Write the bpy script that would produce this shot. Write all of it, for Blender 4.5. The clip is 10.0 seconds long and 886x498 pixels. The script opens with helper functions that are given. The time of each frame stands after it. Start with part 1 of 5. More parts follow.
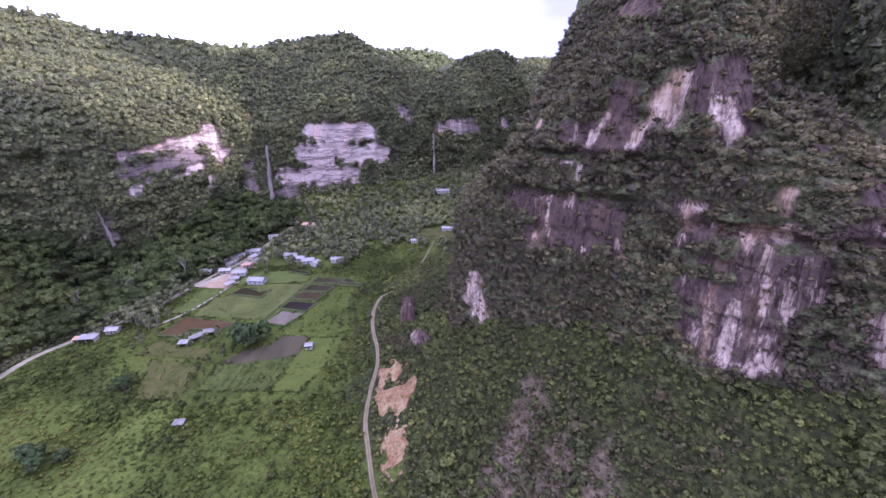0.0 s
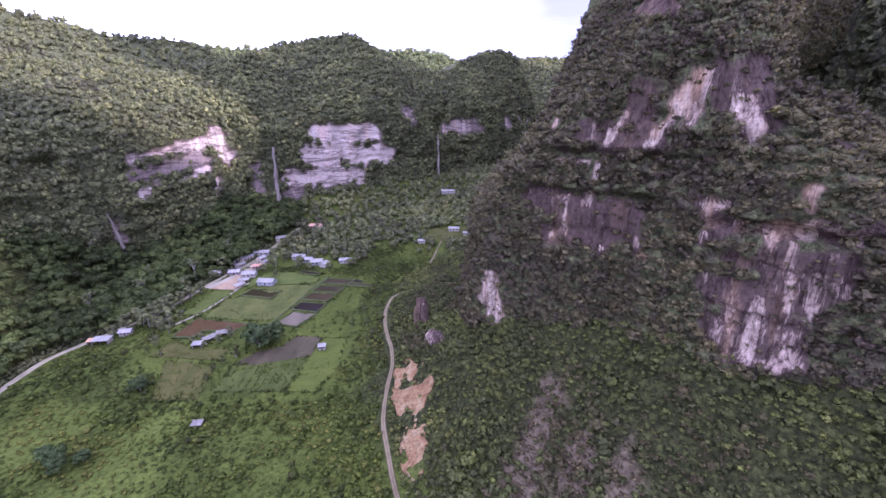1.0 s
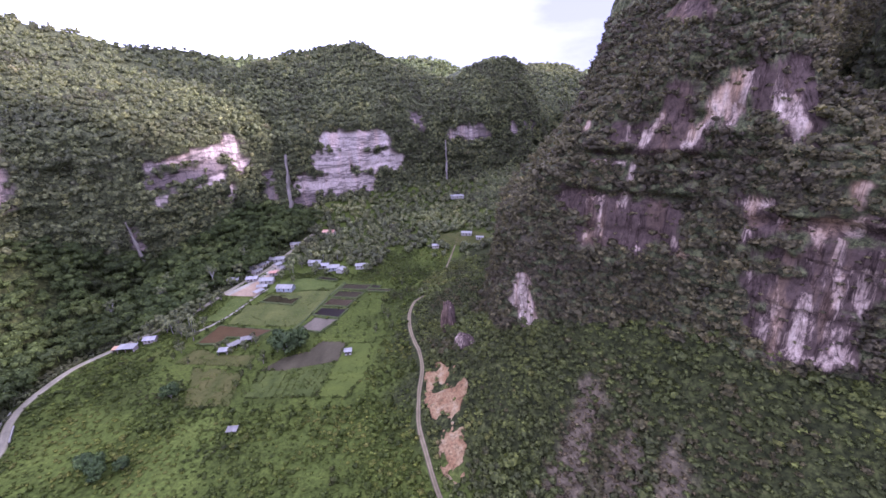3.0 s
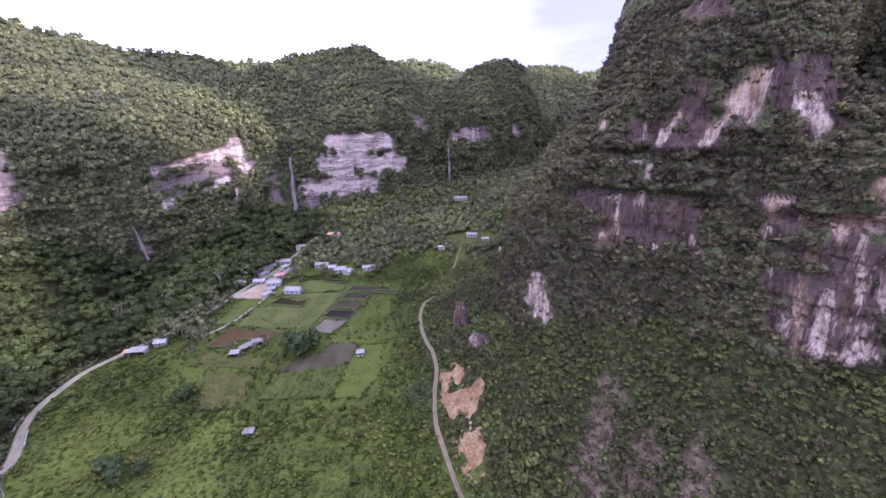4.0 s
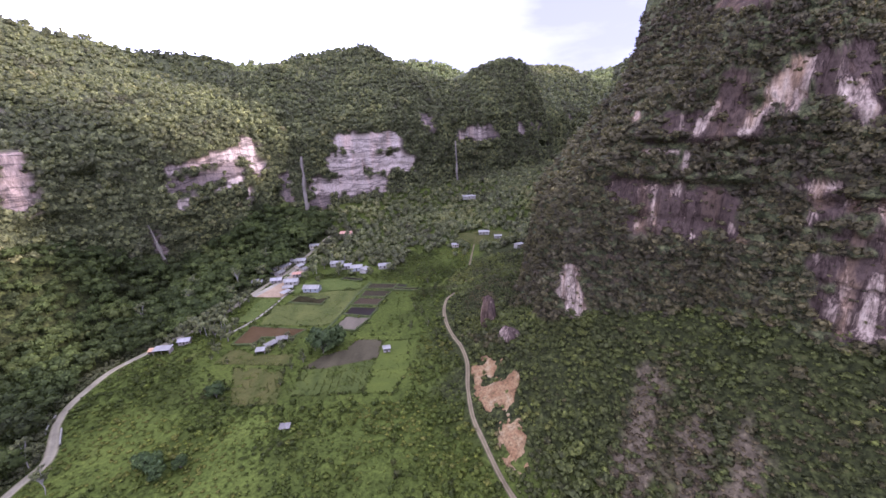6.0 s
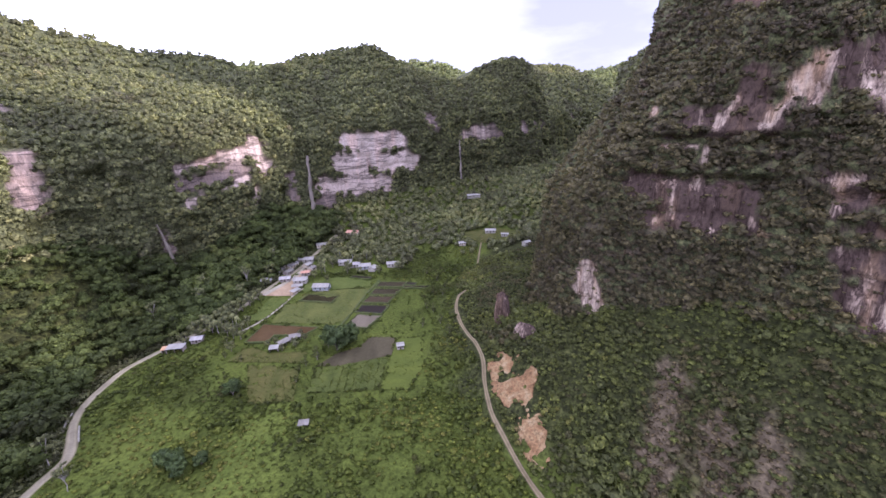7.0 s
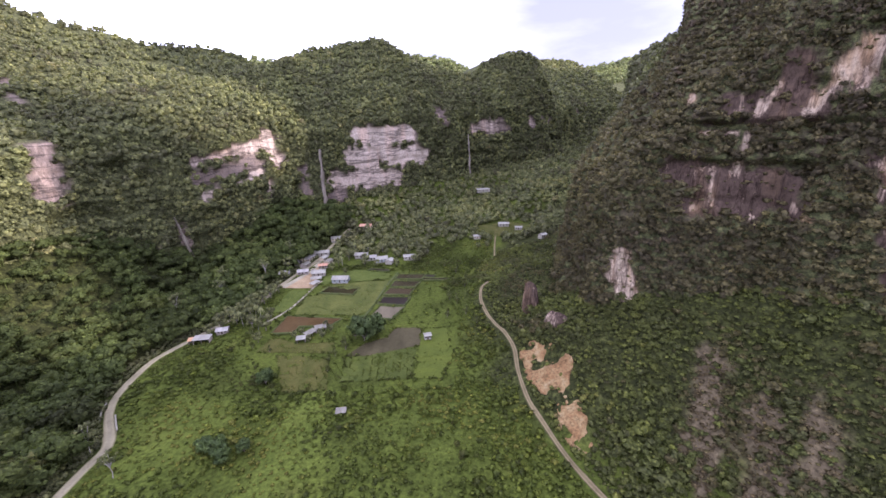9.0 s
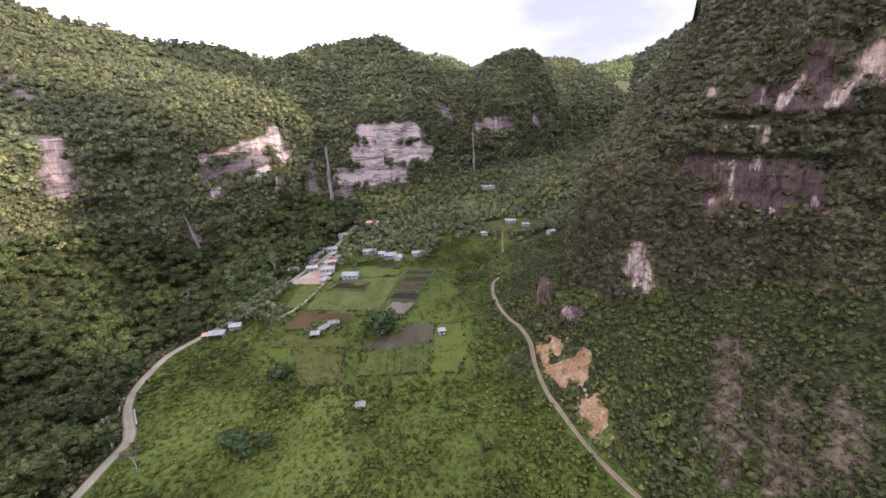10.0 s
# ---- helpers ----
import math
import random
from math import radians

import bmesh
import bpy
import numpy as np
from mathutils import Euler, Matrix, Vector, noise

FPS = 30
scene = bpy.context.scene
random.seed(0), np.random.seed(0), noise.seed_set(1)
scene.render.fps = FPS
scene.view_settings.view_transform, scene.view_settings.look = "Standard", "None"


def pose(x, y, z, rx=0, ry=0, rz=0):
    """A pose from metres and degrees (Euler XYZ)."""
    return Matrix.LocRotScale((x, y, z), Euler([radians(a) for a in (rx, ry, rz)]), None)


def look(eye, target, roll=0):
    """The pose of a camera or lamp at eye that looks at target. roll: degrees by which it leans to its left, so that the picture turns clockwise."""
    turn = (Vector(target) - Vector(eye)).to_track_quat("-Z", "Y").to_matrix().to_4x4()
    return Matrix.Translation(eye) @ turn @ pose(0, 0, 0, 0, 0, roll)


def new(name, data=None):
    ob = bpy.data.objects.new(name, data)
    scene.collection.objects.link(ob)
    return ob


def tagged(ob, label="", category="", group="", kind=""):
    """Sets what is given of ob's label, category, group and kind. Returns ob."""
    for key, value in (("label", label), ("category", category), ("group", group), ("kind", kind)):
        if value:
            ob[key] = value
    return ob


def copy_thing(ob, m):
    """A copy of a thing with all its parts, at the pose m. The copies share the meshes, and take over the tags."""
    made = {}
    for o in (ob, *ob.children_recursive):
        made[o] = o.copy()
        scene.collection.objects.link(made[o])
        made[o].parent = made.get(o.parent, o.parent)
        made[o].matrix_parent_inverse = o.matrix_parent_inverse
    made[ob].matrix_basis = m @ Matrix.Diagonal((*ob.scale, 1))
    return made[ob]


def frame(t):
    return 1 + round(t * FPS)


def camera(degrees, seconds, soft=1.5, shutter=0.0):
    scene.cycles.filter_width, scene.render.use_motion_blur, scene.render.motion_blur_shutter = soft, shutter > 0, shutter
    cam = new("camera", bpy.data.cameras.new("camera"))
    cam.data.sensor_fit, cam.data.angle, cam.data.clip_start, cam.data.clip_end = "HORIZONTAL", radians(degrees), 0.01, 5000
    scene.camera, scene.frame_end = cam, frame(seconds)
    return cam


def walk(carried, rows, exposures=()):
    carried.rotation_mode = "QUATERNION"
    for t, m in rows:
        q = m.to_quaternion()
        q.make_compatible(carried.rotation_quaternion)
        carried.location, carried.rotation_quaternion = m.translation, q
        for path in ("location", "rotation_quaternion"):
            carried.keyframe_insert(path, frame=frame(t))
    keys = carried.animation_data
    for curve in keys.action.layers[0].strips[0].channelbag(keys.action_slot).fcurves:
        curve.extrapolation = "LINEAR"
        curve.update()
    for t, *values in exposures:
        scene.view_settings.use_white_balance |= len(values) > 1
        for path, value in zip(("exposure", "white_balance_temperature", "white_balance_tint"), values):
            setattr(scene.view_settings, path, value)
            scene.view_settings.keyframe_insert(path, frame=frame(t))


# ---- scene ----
cam = camera(97.8, 10.0, soft=1.5)
METRES, EYE, TILT, LEAN, TURN = 72.0, 112.0, -16.0, 1.5, 0.0
ROWS = [
    (0.0, 0.0, 0.0, 0.0, 0.05, -1.48, -1.92),
    (0.5, -0.0411, -0.0024, -0.0044, 0.09, -1.45, -1.72),
    (1.0, -0.0844, -0.0056, -0.0083, 0.14, -1.38, -1.54),
    (1.5, -0.1288, -0.0087, -0.0118, 0.18, -1.26, -1.34),
    (2.0, -0.1741, -0.0122, -0.0159, 0.21, -1.08, -1.19),
    (2.5, -0.2193, -0.0157, -0.0206, 0.18, -0.79, -1.0),
    (4.0, -0.3623, -0.0226, -0.0426, -0.18, -0.14, -0.45),
    (4.5, -0.4104, -0.0234, -0.052, -0.26, -0.0, -0.25),
    (5.0, -0.459, -0.0236, -0.0645, -0.31, 0.06, -0.1),
    (5.5, -0.5091, -0.0238, -0.0771, -0.39, 0.05, 0.04),
    (7.0, -0.6607, -0.025, -0.1124, -0.58, 0.11, 0.4),
    (7.5, -0.7129, -0.025, -0.1244, -0.66, 0.04, 0.48),
    (8.0, -0.7647, -0.0247, -0.1369, -0.72, -0.03, 0.52),
    (8.5, -0.8182, -0.0244, -0.1484, -0.81, -0.18, 0.55),
    (9.0, -0.8693, -0.0229, -0.1611, -0.85, -0.3, 0.53),
    (9.5, -0.9258, -0.0229, -0.1728, -0.98, -0.39, 0.56),
    (10.0, -0.9804, -0.022, -0.1839, -1.05, -0.54, 0.57),
]
walk(cam, [(t, pose(0, 0, EYE, TILT, LEAN, TURN) @ pose(METRES * x, METRES * y, METRES * z, 90 + pitch, roll, yaw)) for t, x, y, z, yaw, pitch, roll in ROWS], exposures=[(0.0, 1.04, 4920, 55), (5.0, 0.95, 5080, 47), (10.0, 0.90, 5520, 34)])

# ---- sky, sun and clouds ----
SUN_AZIMUTH, SUN_ELEVATION = 102.0, 23.5   # degrees clockwise from +y, degrees above the horizon
world = bpy.data.worlds.new("sky")
scene.world = world
world.use_nodes = True
wn, wl = world.node_tree.nodes, world.node_tree.links
wn.clear()
w_out = wn.new("ShaderNodeOutputWorld")
w_bg = wn.new("ShaderNodeBackground")
w_sky = wn.new("ShaderNodeTexSky")
w_sky.sky_type, w_sky.sun_disc = "NISHITA", False
w_sky.sun_elevation, w_sky.sun_rotation = radians(SUN_ELEVATION), radians(SUN_AZIMUTH)
w_sky.dust_density = 2.0
w_co = wn.new("ShaderNodeTexCoord")
w_map = wn.new("ShaderNodeMapping")
w_map.inputs["Scale"].default_value = (1.0, 1.0, 3.4)
w_map.inputs["Location"].default_value = (0.55, 0.2, 0.1)
w_cloud = wn.new("ShaderNodeTexNoise")
w_cloud.inputs["Scale"].default_value = 2.1
w_cloud.inputs["Detail"].default_value = 7.0
w_cloud.inputs["Roughness"].default_value = 0.55
w_ramp = wn.new("ShaderNodeValToRGB")
w_ramp.color_ramp.elements.new(0.32).color = (0.30, 0.292, 0.296, 1)
w_ramp.color_ramp.elements[0].position, w_ramp.color_ramp.elements[0].color = 0.04, (0.17, 0.163, 0.166, 1)
w_ramp.color_ramp.elements[2].position, w_ramp.color_ramp.elements[2].color = 0.52, (0.91, 0.90, 0.905, 1)
w_gain = wn.new("ShaderNodeVectorMath")
w_gain.operation = "SCALE"
w_gain.inputs["Scale"].default_value = 10.0
w_mix = wn.new("ShaderNodeMixRGB")
w_mix.inputs["Fac"].default_value = 0.86
wl.new(w_co.outputs["Generated"], w_map.inputs["Vector"])
wl.new(w_map.outputs["Vector"], w_cloud.inputs["Vector"])
# two grey cloud banks over the head of the valley
w_total = w_cloud.outputs["Fac"]
for way, near, depth in (((0.36, 0.90, 0.30), 0.957, 0.56), ((0.02, 0.97, 0.235), 0.990, 0.24), ((-0.25, 0.5, 0.8), 0.9, 0.12)):
    w_dot = wn.new("ShaderNodeVectorMath")
    w_dot.operation = "DOT_PRODUCT"
    w_dot.inputs[1].default_value = Vector(way).normalized()
    wl.new(w_co.outputs["Generated"], w_dot.inputs[0])
    w_range = wn.new("ShaderNodeMapRange")
    w_range.interpolation_type = "SMOOTHSTEP"
    w_range.inputs["From Min"].default_value, w_range.inputs["From Max"].default_value = near, 1.0
    w_range.inputs["To Min"].default_value, w_range.inputs["To Max"].default_value = 0.0, depth
    wl.new(w_dot.outputs["Value"], w_range.inputs["Value"])
    w_less = wn.new("ShaderNodeMath")
    w_less.operation = "SUBTRACT"
    wl.new(w_total, w_less.inputs[0])
    wl.new(w_range.outputs["Result"], w_less.inputs[1])
    w_total = w_less.outputs["Value"]
wl.new(w_total, w_ramp.inputs["Fac"])
wl.new(w_ramp.outputs["Color"], w_gain.inputs[0])
wl.new(w_sky.outputs["Color"], w_mix.inputs["Color1"])
wl.new(w_gain.outputs["Vector"], w_mix.inputs["Color2"])
wl.new(w_mix.outputs["Color"], w_bg.inputs["Color"])
w_bg.inputs["Strength"].default_value = 0.25
wl.new(w_bg.outputs["Background"], w_out.inputs["Surface"])

sun = new("sun", bpy.data.lights.new("sun", "SUN"))
sun.data.energy, sun.data.angle, sun.data.color = 5.0, radians(2.5), (1.0, 0.88, 0.66)
sun_from = Vector((math.sin(radians(SUN_AZIMUTH)) * math.cos(radians(SUN_ELEVATION)), math.cos(radians(SUN_AZIMUTH)) * math.cos(radians(SUN_ELEVATION)), math.sin(radians(SUN_ELEVATION))))
sun.matrix_world = look((0, 0, 900), Vector((0, 0, 900)) - sun_from)

# ---- shape of the land ----
rng = np.random.default_rng(7)


def lattice(ix, iy, iz, seed):
    h = (ix * 374761393 + iy * 668265263 + iz * 2147483647 + seed * 1274126177) & 0xFFFFFFFF
    h = ((h ^ (h >> 13)) * 1274126177) & 0xFFFFFFFF
    return ((h ^ (h >> 16)) & 0xFFFF) / 65535.0


def value_noise(x, y, z, seed):
    """Smooth noise in 0..1 for arrays of places."""
    x, y, z = np.broadcast_arrays(np.asarray(x, float), np.asarray(y, float), np.asarray(z, float))
    fx, fy, fz = np.floor(x), np.floor(y), np.floor(z)
    ix, iy, iz = fx.astype(np.int64), fy.astype(np.int64), fz.astype(np.int64)
    ux, uy, uz = [(q - f) ** 2 * (3 - 2 * (q - f)) for q, f in ((x, fx), (y, fy), (z, fz))]
    total = 0
    for dx, dy, dz in ((0, 0, 0), (1, 0, 0), (0, 1, 0), (1, 1, 0), (0, 0, 1), (1, 0, 1), (0, 1, 1), (1, 1, 1)):
        weight = (ux if dx else 1 - ux) * (uy if dy else 1 - uy) * (uz if dz else 1 - uz)
        total = total + weight * lattice(ix + dx, iy + dy, iz + dz, seed)
    return total


def fbm(x, y, z, size, octaves=4, seed=0, gain=0.5):
    """Layered noise, about -1..1; size is the largest wave in metres."""
    total, amp, norm = 0, 1.0, 0
    for k in range(octaves):
        f = 2.0 ** k / size
        total = total + amp * (value_noise(np.asarray(x) * f, np.asarray(y) * f, np.asarray(z) * f, seed + k) * 2 - 1)
        norm += amp
        amp *= gain
    return total / norm * 1.6


def smooth(a, b, x):
    t = np.clip((np.asarray(x, float) - a) / (b - a), 0, 1)
    return t * t * (3 - 2 * t)


# Walls of the valley, station by station:
# foot x, y, z; height at which the cliff ends and its set-back; height and set-back of the crest; roundness of the shoulder
EAST = [
    (190, -140, 60, 80, 8, 96, 60, 1.2),
    (128, 30, 58, 82, 8, 100, 50, 1.4),
    (99, 74, 57, 86, 6, 103, 40, 1.9),
    (85, 87, 54, 92, 6, 119, 36, 2.2),
    (69, 97, 50, 96, 8, 138, 40, 2.3),
    (53, 117, 46, 132, 12, 212, 65, 1.35),
    (36, 129, 42, 112, 12, 192, 78, 1.05),
    (10, 146, 34, 92, 6, 180, 112, 0.95),
    (4, 172, 26, 78, 8, 174, 96, 0.95),
    (8, 220, 22, 80, 14, 176, 95, 1.1),
    (40, 300, 26, 90, 20, 196, 100, 1.2),
    (100, 400, 34, 150, 36, 206, 100, 1.2),
    (126, 470, 42, 175, 34, 212, 100, 1.2),
    (190, 580, 50, 178, 30, 204, 100, 1.3),
    (330, 760, 70, 150, 30, 260, 150, 1.4),
]
WEST = [
    (-300, -160, 20, 40, 10, 215, 300, 1.0),
    (-290, 60, 24, 50, 10, 225, 300, 1.0),
    (-296, 160, 40, 80, 12, 248, 300, 0.85),
    (-284, 236, 44, 106, 16, 200, 210, 0.9),
    (-250, 286, 14, 96, 12, 170, 150, 2.0),
    (-216, 352, 42, 108, 12, 172, 150, 2.4),
    (-180, 404, 36, 112, 4, 180, 92, 1.4),
    (-128, 458, 42, 120, 3, 214, 140, 1.4),
    (-64, 512, 48, 122, 6, 234, 125, 1.5),
    (-18, 554, 50, 140, 10, 212, 110, 1.5),
    (34, 582, 52, 130, 10, 192, 80, 1.9),
    (75, 616, 56, 135, 10, 216, 70, 1.7),
    (112, 646, 60, 140, 10, 230, 60, 1.5),
    (150, 694, 64, 140, 14, 219, 50, 1.5),
    (180, 740, 70, 140, 20, 205, 130, 1.4),
    (300, 880, 80, 150, 30, 262, 180, 1.2),
    (480, 1050, 90, 160, 30, 290, 200, 1.2),
]
# the high wooded ridge behind the western spur, and the massif behind the eastern crag that keeps the low sun off the valley
RIDGE_WEST = [
    (-677, 32, 120, 150, 10, 269, 130, 1.2), (-477, 232, 125, 150, 10, 259, 130, 1.2), (-372, 332, 130, 145, 10, 229, 120, 1.2), (-334, 366, 130, 145, 10, 221, 120, 1.2),
    (-297, 397, 130, 145, 10, 213, 120, 1.2), (-257, 422, 130, 145, 10, 212, 120, 1.2), (-233, 436, 125, 140, 10, 207, 120, 1.2), (-197, 472, 120, 140, 10, 193, 120, 1.2), (-117, 552, 120, 140, 10, 172, 120, 1.2),
]
# unseen crest: heights and notches invented to shade the valley and light the spur
SHADE_MASSIF_EAST = [
    (170, -300, 60, 80, 10, 250, 150, 1.1), (170, -60, 60, 90, 10, 300, 150, 1.1), (168, 18, 68, 95, 10, 300, 155, 1.1), (165, 44, 70, 95, 10, 236, 155, 1.1), (158, 64, 74, 98, 8, 242, 162, 1.0), (148, 94, 78, 100, 8, 285, 170, 1.0), (138, 112, 82, 100, 8, 420, 180, 1.0),
    (118, 134, 86, 100, 8, 490, 190, 1.0), (119, 160, 86, 102, 8, 430, 190, 1.0), (122, 180, 86, 105, 8, 372, 190, 1.0), (126, 212, 86, 105, 8, 340, 190, 1.0), (142, 265, 86, 105, 10, 310, 175, 1.1), (158, 288, 86, 105, 10, 375, 165, 1.1),
    (178, 314, 86, 110, 10, 540, 150, 1.1), (240, 395, 90, 120, 10, 560, 150, 1.1), (300, 460, 90, 120, 10, 540, 150, 1.2), (370, 560, 90, 120, 10, 520, 150, 1.2), (460, 700, 95, 130, 10, 500, 150, 1.2), (620, 860, 95, 130, 10, 500, 150, 1.2), (820, 1050, 95, 130, 10, 520, 150, 1.2),
]


def resample(rows, step_near, step_far, near_to):
    """Catmull-Rom through the stations at a step that grows from step_near."""
    a = np.array(rows, float)
    a = np.vstack([2 * a[0] - a[1], a, 2 * a[-1] - a[-2]])
    out = []
    for i in range(1, len(a) - 2):
        p0, p1, p2, p3 = a[i - 1:i + 3]
        length = np.hypot(*(p2 - p1)[:2])
        step = step_near if min(p1[1], p2[1]) < near_to else step_far
        n = max(2, int(length / step))
        t = np.linspace(0, 1, n, endpoint=False)[:, None]
        out.append(0.5 * (2 * p1 + (p2 - p0) * t + (2 * p0 - 5 * p1 + 4 * p2 - p3) * t ** 2 + (3 * p1 - p0 - 3 * p2 + p3) * t ** 3))
    out.append(a[-2][None])
    return np.vstack(out)


def line_distance(x, y, line):
    """Signed distance to a plan line of (x, y, z) (positive on its left side) and the line's z at the nearest place."""
    x, y = np.asarray(x, float), np.asarray(y, float)
    best, sign, z = np.full(x.shape, 1e18), np.ones(x.shape), np.zeros(x.shape)
    for (ax, ay, az), (bx, by, bz) in zip(line[:-1], line[1:]):
        ex, ey = bx - ax, by - ay
        t = np.clip(((x - ax) * ex + (y - ay) * ey) / (ex * ex + ey * ey), 0, 1)
        dx, dy = x - ax - t * ex, y - ay - t * ey
        d = dx * dx + dy * dy
        near = d < best
        best = np.where(near, d, best)
        sign = np.where(near, np.where(ex * dy - ey * dx >= 0, 1.0, -1.0), sign)
        z = np.where(near, az + t * (bz - az), z)
    return np.sqrt(best) * sign, z


EAST_LINE = resample(EAST, 12, 30, 260)[:, :3]
WEST_LINE = resample(WEST, 25, 30, 260)[:, :3]


# middle lines of the two roads
WEST_ROAD = [(-178, 40), (-182, 70), (-183, 88), (-184, 100), (-184, 109), (-189, 117), (-198, 128), (-203, 139), (-205, 153), (-205, 165), (-201, 175), (-197, 184), (-192, 195), (-186, 208), (-180, 227), (-176, 250), (-171, 275), (-164, 300), (-160, 330), (-150, 370)]
EAST_ROAD = [(-4, 40), (-9, 62), (-14.5, 76.5), (-17.5, 83), (-22.5, 95), (-27.2, 110), (-30.5, 122), (-31.4, 138), (-30.7, 151), (-33, 164), (-36.3, 175), (-39.4, 187), (-40.6, 200), (-38.3, 213), (-33, 224), (-30, 262), (-20, 288), (-14, 326), (-8, 360)]


def ground_z(x, y):
    """Height of the valley floor and of the scree slopes below the walls."""
    x, y = np.asarray(x, float), np.asarray(y, float)
    floor = np.interp(y, [-300, 110, 170, 230, 300, 500, 800, 4000], [0, 0, 1.5, 3.5, 8, 28, 55, 160])
    de, ze = line_distance(x, y, EAST_LINE)
    dw, zw = line_distance(x, y, WEST_LINE)
    dw = -dw
    # the low rise that the dirt track climbs, and the higher ground at the head of the valley
    floor = floor + np.interp(y, [151, 213, 245, 275], [0, 10.7, 3, 0]) * smooth(-66, -44, x) * (1 - smooth(10, 60, x)) + 14 * smooth(0, 50, x) * smooth(385, 440, y)
    floor = floor + 0.5 * fbm(x, y, 0, 40, 2, 3)
    te = np.clip(1 - de / 58, 0, 1) ** 1.45
    tw = np.clip(1 - dw / 60, 0, 1) ** 1.4
    rough = 2.0 * fbm(x, y, 0, 22, 3, 5) * np.clip(np.maximum(te, tw) * 3, 0, 1)
    return floor + np.maximum(ze - floor, 0) * te + np.maximum(zw - floor, 0) * tw + rough

# ---- materials ----
def material(name, rough=0.8, spec=0.3):
    m = bpy.data.materials.new(name)
    m.use_nodes = True
    nodes, links = m.node_tree.nodes, m.node_tree.links
    shader = nodes["Principled BSDF"]
    shader.inputs["Roughness"].default_value = rough
    shader.inputs["Specular IOR Level"].default_value = spec
    return m, nodes, links, shader


def node(nodes, kind, **inputs):
    n = nodes.new(kind)
    for key, value in inputs.items():
        n.inputs[key.replace("_", " ")].default_value = value
    return n


def ramp(nodes, links, source, stops):
    r = nodes.new("ShaderNodeValToRGB")
    while len(r.color_ramp.elements) < len(stops):
        r.color_ramp.elements.new(0.5)
    for e, (at, colour) in zip(r.color_ramp.elements, stops):
        e.position, e.color = at, (*colour, 1)
    links.new(source, r.inputs["Fac"])
    return r.outputs["Color"]


def noise_of(nodes, links, size, detail=4.0, stretch=(1, 1, 1), rough=0.55):
    """Noise over places in metres; size is the length of its largest wave."""
    geo = nodes.new("ShaderNodeNewGeometry")
    mp = nodes.new("ShaderNodeMapping")
    mp.inputs["Scale"].default_value = [s / size for s in stretch]
    links.new(geo.outputs["Position"], mp.inputs["Vector"])
    n = node(nodes, "ShaderNodeTexNoise", Scale=1.0, Detail=detail, Roughness=rough)
    links.new(mp.outputs["Vector"], n.inputs["Vector"])
    return n.outputs["Fac"]


def blend(nodes, links, fac, a, b, how="MIX"):
    m = nodes.new("ShaderNodeMixRGB")
    m.blend_type = how
    for value, socket in ((fac, "Fac"), (a, "Color1"), (b, "Color2")):
        if isinstance(value, bpy.types.NodeSocket):
            links.new(value, m.inputs[socket])
        elif socket == "Fac":
            m.inputs[socket].default_value = value
        else:
            m.inputs[socket].default_value = (*value, 1)
    return m.outputs["Color"]


def relief(nodes, links, shader, source, height, strength=0.6):
    b = node(nodes, "ShaderNodeBump", Strength=strength, Distance=height)
    links.new(source, b.inputs["Height"])
    links.new(b.outputs["Normal"], shader.inputs["Normal"])


def attribute(nodes, name):
    a = nodes.new("ShaderNodeAttribute")
    a.attribute_name = name
    return a.outputs["Fac"]


